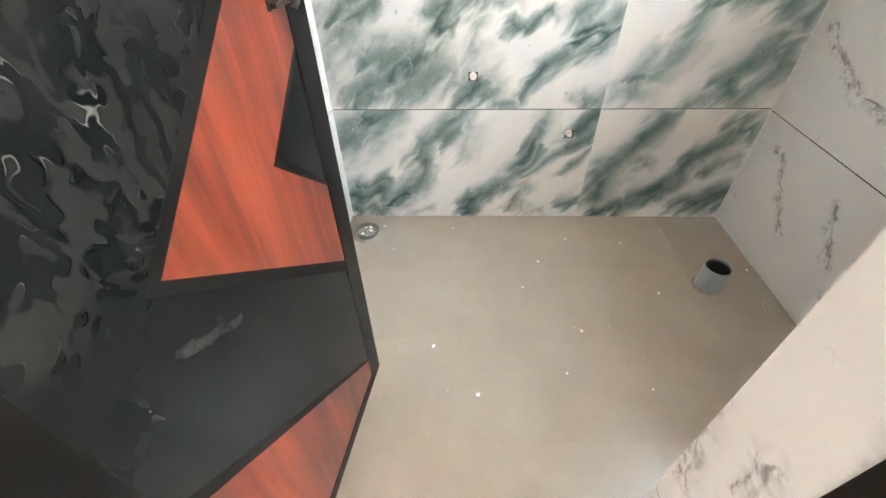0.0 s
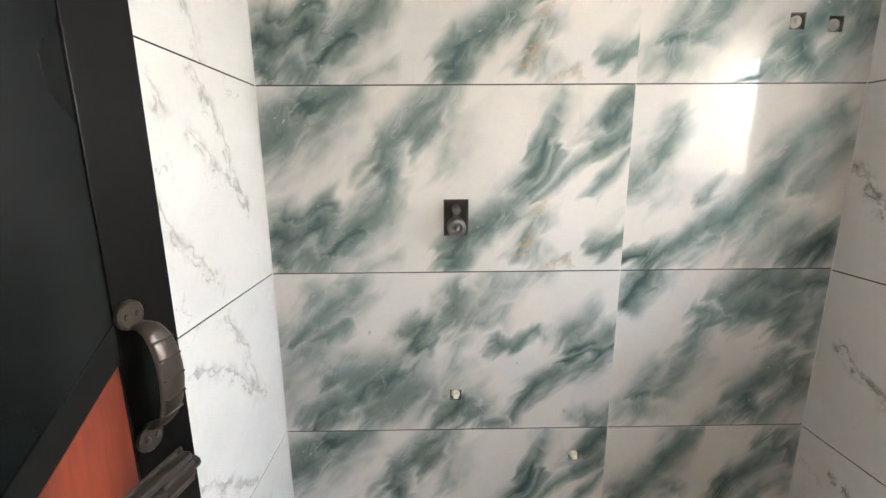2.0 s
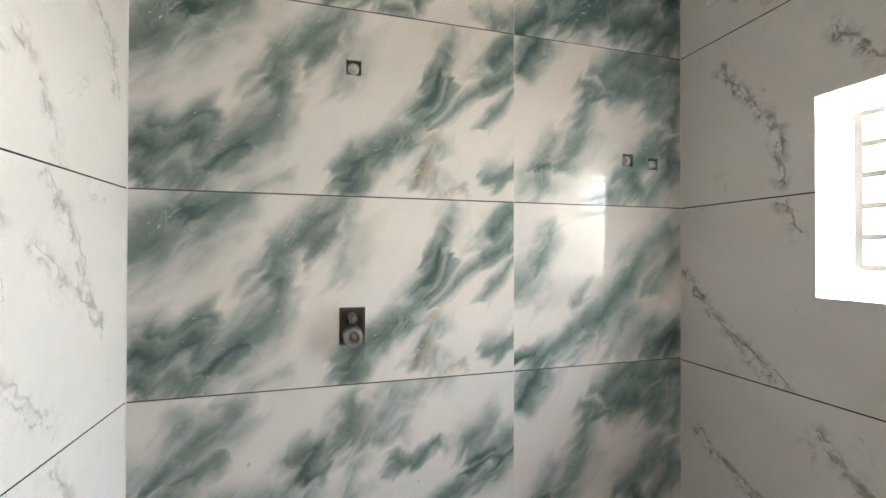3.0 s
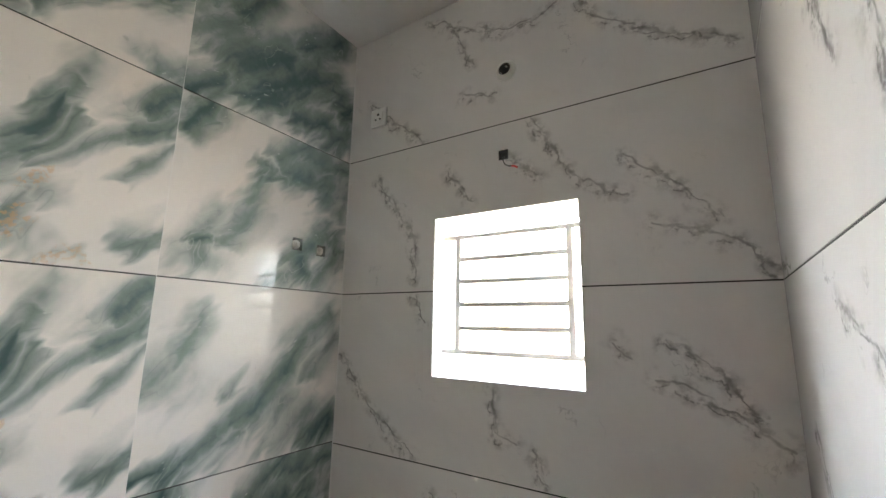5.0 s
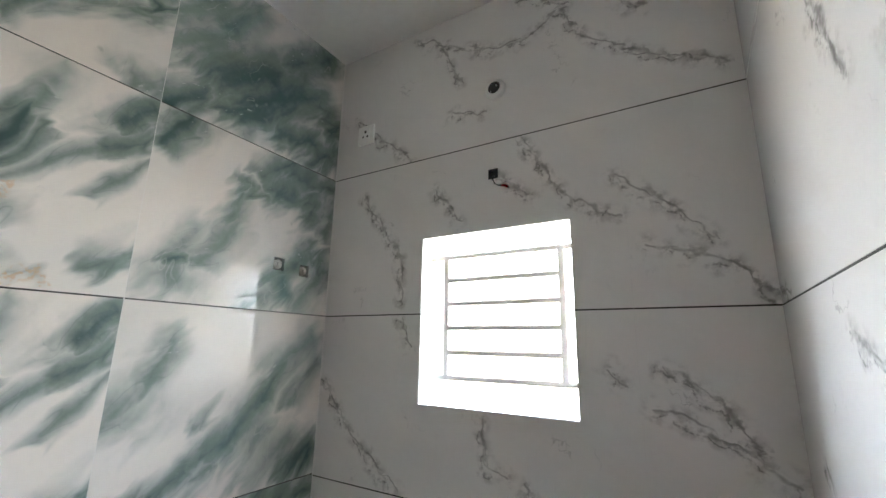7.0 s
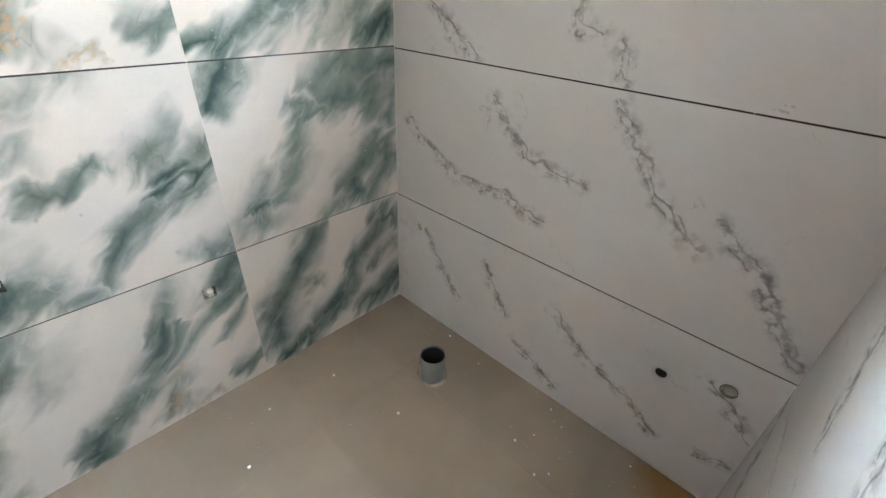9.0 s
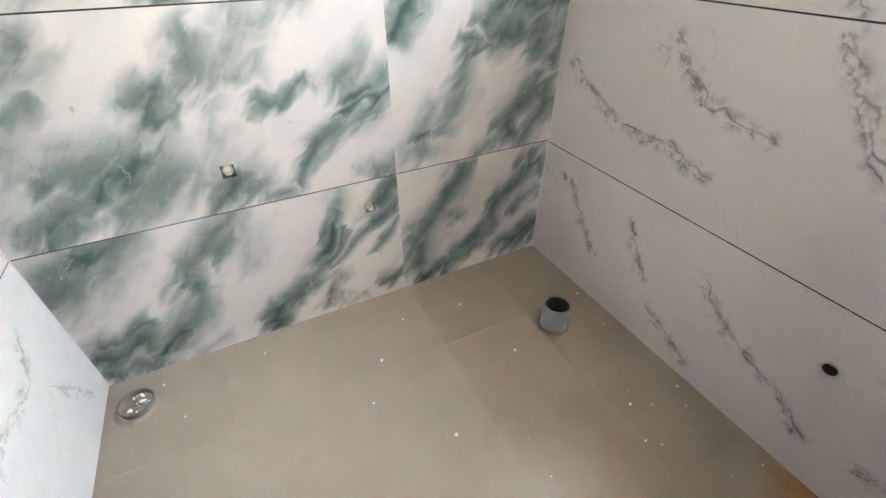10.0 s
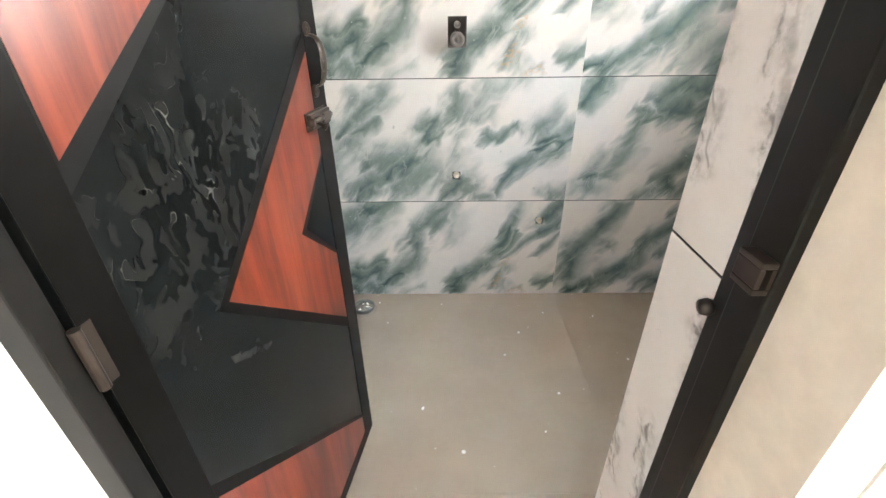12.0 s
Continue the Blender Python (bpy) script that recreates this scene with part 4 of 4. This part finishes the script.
def plug(m, size, metal):
    """A capped pipe end in a square cut-out: socket ring, cap, square key."""
    ob = thing("pipe_plug", m, "capped water pipe end in a chipped square cut-out" if metal else "cream plastic plug in a square tile cut-out", "pipe plug", "pipe plugs")
    r = size * 0.74
    mat = PIPE_END if metal else PLUG
    part("cavity", box(-size, size, T - 0.004, T - 0.0015, -size, size), GRIME, ob)
    up = pose(0, T - 0.002, 0, 90, 0, 0)
    part("socket", lathe([(r, 0.0), (r, 0.012), (r * 0.82, 0.014), (r * 0.78, 0.009)], up, 22), PIPE_END if metal else PLUG, ob, smooth=True)
    part("cap", lathe([(r * 0.8, 0.006), (r * 0.76, 0.014), (r * 0.5, 0.017), (0, 0.017)], up, 20), mat, ob, smooth=True)
    k = size * (0.3 if metal else 0.42)
    part("key", box(-k, k, -0.013 if not metal else -0.004, T - 0.016, -k, k, 0.002), mat, ob)
    return ob


for i, (x, z, size) in enumerate(PLUGS_TEAL):
    plug(M_TEAL @ pose(x, 0, z), size, i > 1)
for x, z, size in PLUGS_WIN:
    plug(M_WIN @ pose(x, 0, z), size, False)

mixer = thing("mixer_valve", M_TEAL @ pose(MIXER[0], 0, MIXER[1]), "concealed shower mixer valve body in a black box", "mixer valve")
w, h = MIXER[2], MIXER[3]
part("box", cut_panel(-w + 0.001, w - 0.001, -h + 0.001, h - 0.001, [(-w + 0.006, w - 0.006, -h + 0.006, h - 0.006)], T + 0.004), GRIME, mixer).location = (0, -0.006, 0)
part("box_back", box(-w + 0.004, w - 0.004, T - 0.006, T - 0.002, -h + 0.004, h - 0.004), GRIME, mixer)
back = pose(0, T - 0.006, -0.028, 90, 0, 0)
part("cartridge", lathe([(0.031, 0.0), (0.031, 0.066), (0.029, 0.071), (0.017, 0.072), (0.0155, 0.052), (0.007, 0.052), (0.006, 0.078), (0, 0.079)], back, 30), STEEL, mixer, "round valve cartridge", smooth=True)
part("diverter", lathe([(0.014, 0.0), (0.014, 0.055), (0.010, 0.061), (0.0095, 0.078), (0, 0.080)], pose(0, T - 0.006, 0.030, 90, 0, 0), 20), STEEL, mixer, "small diverter stem", smooth=True)
part("neck", box(-0.009, 0.009, -0.022, T - 0.007, 0.0, 0.03, 0.003), IRON, mixer)

stub = thing("pipe_plug", M_WIN @ pose(ROUND[0], 0, ROUND[1]), "round pale pipe stub in a rough hole, grimy rim", "pipe plug", "pipe plugs")
part("rim", lathe([(0.0228, 0.0004), (0.0226, 0.0012), (0.0208, 0.0014), (0.0196, -0.012)], pose(0, 0, 0, 90, 0, 0), 26), GRIME, stub, "dark chipped rim", smooth=True)
part("cap", lathe([(0.0186, -0.012), (0.0182, -0.002), (0.0165, 0.0005), (0.006, 0.001), (0, 0.0)], pose(0.0012, 0, 0.001, 90, 0, 0), 24), PIPE_END, stub, "pale plastered cap", smooth=True)

outlet = thing("waste_outlet", M_WIN @ pose(HOLE[0], 0, HOLE[1]), "round waste pipe hole in the tile", "waste outlet")
part("rim", lathe([(0.0268, 0.0004), (0.0262, 0.0016), (0.0215, 0.0010), (0.0180, -0.004), (0.0172, -0.016)], pose(0, 0.0, 0, 90, 0, 0), 26), WHITE_TRIM, outlet, smooth=True)
part("pipe", lathe([(0.0176, -0.006), (0.0168, -0.0075), (0.0166, -0.0165), (0, -0.0165)], pose(0, 0.0, 0, 90, 0, 0), 26), PVC_SHADED, outlet, "pipe bore coloured dark for the shade inside", smooth=True)

vent = thing("vent_pipe", M_WIN @ pose(VENT[0], 0, VENT[1]), "white plastic pipe end with a dark bore", "vent pipe")
part("collar", lathe([(0.040, -0.0005), (0.040, 0.004), (0.036, 0.012), (0.030, 0.018), (0.024, 0.018), (0.0235, 0.0)], pose(0, 0, 0, 90, 0, 0), 30), SWITCH, vent, smooth=True)
part("bore", lathe([(0.0237, 0.016), (0.0225, 0.016), (0.0215, -0.016), (0, -0.016)], pose(0, 0, 0, 90, 0, 0), 30), BLACK, vent, smooth=True)

wire_box = thing("wire_outlet", M_WIN @ pose(WIRES[0], 0, WIRES[1]), "open black wiring box with a loose red-tipped wire", "wire outlet")
s_ = WIRES[2]
part("box", cut_panel(-s_, s_, -s_, s_, [(-s_ + 0.003, s_ - 0.003, -s_ + 0.003, s_ - 0.003)], T), BLACK, wire_box).location = (0, -0.003, 0)
part("box_back", box(-s_ + 0.001, s_ - 0.001, T - 0.006, T - 0.002, -s_ + 0.001, s_ - 0.001), BLACK, wire_box)
part("wire", sweep([(0.0, 0.01, -0.004), (0.0, -0.006, -0.012), (0.003, -0.012, -0.026), (0.010, -0.010, -0.042), (0.024, -0.008, -0.050), (0.038, -0.008, -0.052)], 0.0022, 8), BLACK, wire_box, smooth=True)
part("wire_tip", sweep([(0.036, -0.008, -0.052), (0.048, -0.009, -0.055), (0.056, -0.008, -0.061)], 0.0036, 8), WIRE_RED, wire_box, "red taped wire end", smooth=True)

socket = thing("wall_socket", M_WIN @ pose(YT - 1.429, 0, 2.607), "white three-pin wall socket", "wall socket")
part("plate", box(-0.044, 0.044, -0.010, 0.0, -0.044, 0.044, 0.003), SWITCH, socket)
part("module", box(-0.024, 0.024, -0.0125, -0.0095, -0.026, 0.026, 0.001), SWITCH, socket)
for x, z, r in ((0.0, 0.013, 0.0062), (-0.0125, -0.010, 0.0048), (0.0125, -0.010, 0.0048)):
    part("pin_hole", lathe([(0, 0.0), (r, 0.0), (r, 0.0008), (0, 0.0009)], pose(x, -0.0124, z, 90, 0, 0), 14), BLACK, socket)

soil = thing("soil_pipe", pose(1.678, 1.092, 0), "grey plastic soil pipe stub standing on the floor", "pipe")
part("pipe", lathe([(0.0545, 0.0), (0.0545, 0.122), (0.0535, 0.1235), (0.0505, 0.1235), (0.0497, 0.121), (0.0495, 0.112)], Matrix(), 40), PVC, soil, smooth=True)
# bore split from the grey pipe and coloured dark for its inner shade
part("bore", lathe([(0.0496, 0.113), (0.0492, 0.02), (0.0485, 0.012), (0, 0.010)], Matrix(), 40), PVC_SHADED, soil)
part("sealing", lathe([(0.0547, 0.006), (0.062, 0.002), (0.066, 0.0)], Matrix(), 40), SMEAR, soil, "smeared cement round its foot")

drain = thing("floor_drain", pose(0.106, 1.452, 0), "short grey drain pipe filled with cement rubble", "floor drain")
part("pipe", lathe([(0.056, 0.0), (0.059, 0.024), (0.0575, 0.027), (0.052, 0.027), (0.051, 0.002)], Matrix(), 40), PVC_DIRTY, drain, smooth=True)
part("bed", lathe([(0.0515, 0.006), (0.03, 0.010), (0, 0.008)], Matrix(), 30), SMEAR, drain)
part("smear", lathe([(0.0585, 0.008), (0.068, 0.003), (0.074, 0.0)], pose(-0.004, -0.003, 0), 40), SMEAR, drain, "cement smeared round the rim")
rng = random.Random(5)


def lump(r, at, seed, bm=None):
    own = bmesh.new()
    bmesh.ops.create_icosphere(own, subdivisions=1, radius=1)
    for v in own.verts:
        k = 0.75 + 0.5 * noise.noise(v.co * 1.7 + Vector((seed, seed * 2.1, 0)))
        v.co = Vector((at[0] + v.co.x * r * k, at[1] + v.co.y * r * k, at[2] + max(v.co.z, -0.4) * r * k * 0.7))
    return merged(bm, own)


for i in range(24):
    a, d = rng.uniform(0, 6.28), rng.uniform(0, 0.04)
    part("rubble", lump(rng.uniform(0.005, 0.014), (d * math.cos(a), d * math.sin(a), 0.012), i), (PLUG, BED, PLUG, BRASS, SMEAR)[i % 5], drain)

SPECKS = [(0.119, 0.97), (0.473, 0.762), (0.64, 0.558), (0.972, 0.647), (1.267, 0.588), (1.07, 0.842), (1.679, 0.66), (1.748, 0.622), (1.904, 1.196), (1.869, 0.992), (0.254, 1.33), (0.185, 1.509),
          (1.379, 1.38), (1.892, 0.636), (1.658, 0.503), (1.62, 0.539), (0.952, 1.246), (1.111, 1.412), (0.544, 1.492), (1.85, 0.566), (1.888, 0.312), (0.20, 0.62), (0.86, 1.08), (1.45, 1.05)]
dots = bmesh.new()
for i, (x, y) in enumerate(SPECKS):
    big = 0.011 if i in (2, 1) else rng.uniform(0.005, 0.0085)
    lump(big, (x, y, 0.0006), i * 1.3, dots)
    for _ in range(2):
        lump(rng.uniform(0.0015, 0.003), (x + rng.gauss(0, 0.1), min(max(y + rng.gauss(0, 0.1), 0.1), 1.58), 0.0003), i, dots)
dots_ob = tagged(new("cement_specks", mesh_of("cement_specks", dots, PALE_SEAM)), "dried white cement drops scattered on the floor", "specks", "", "stuff")
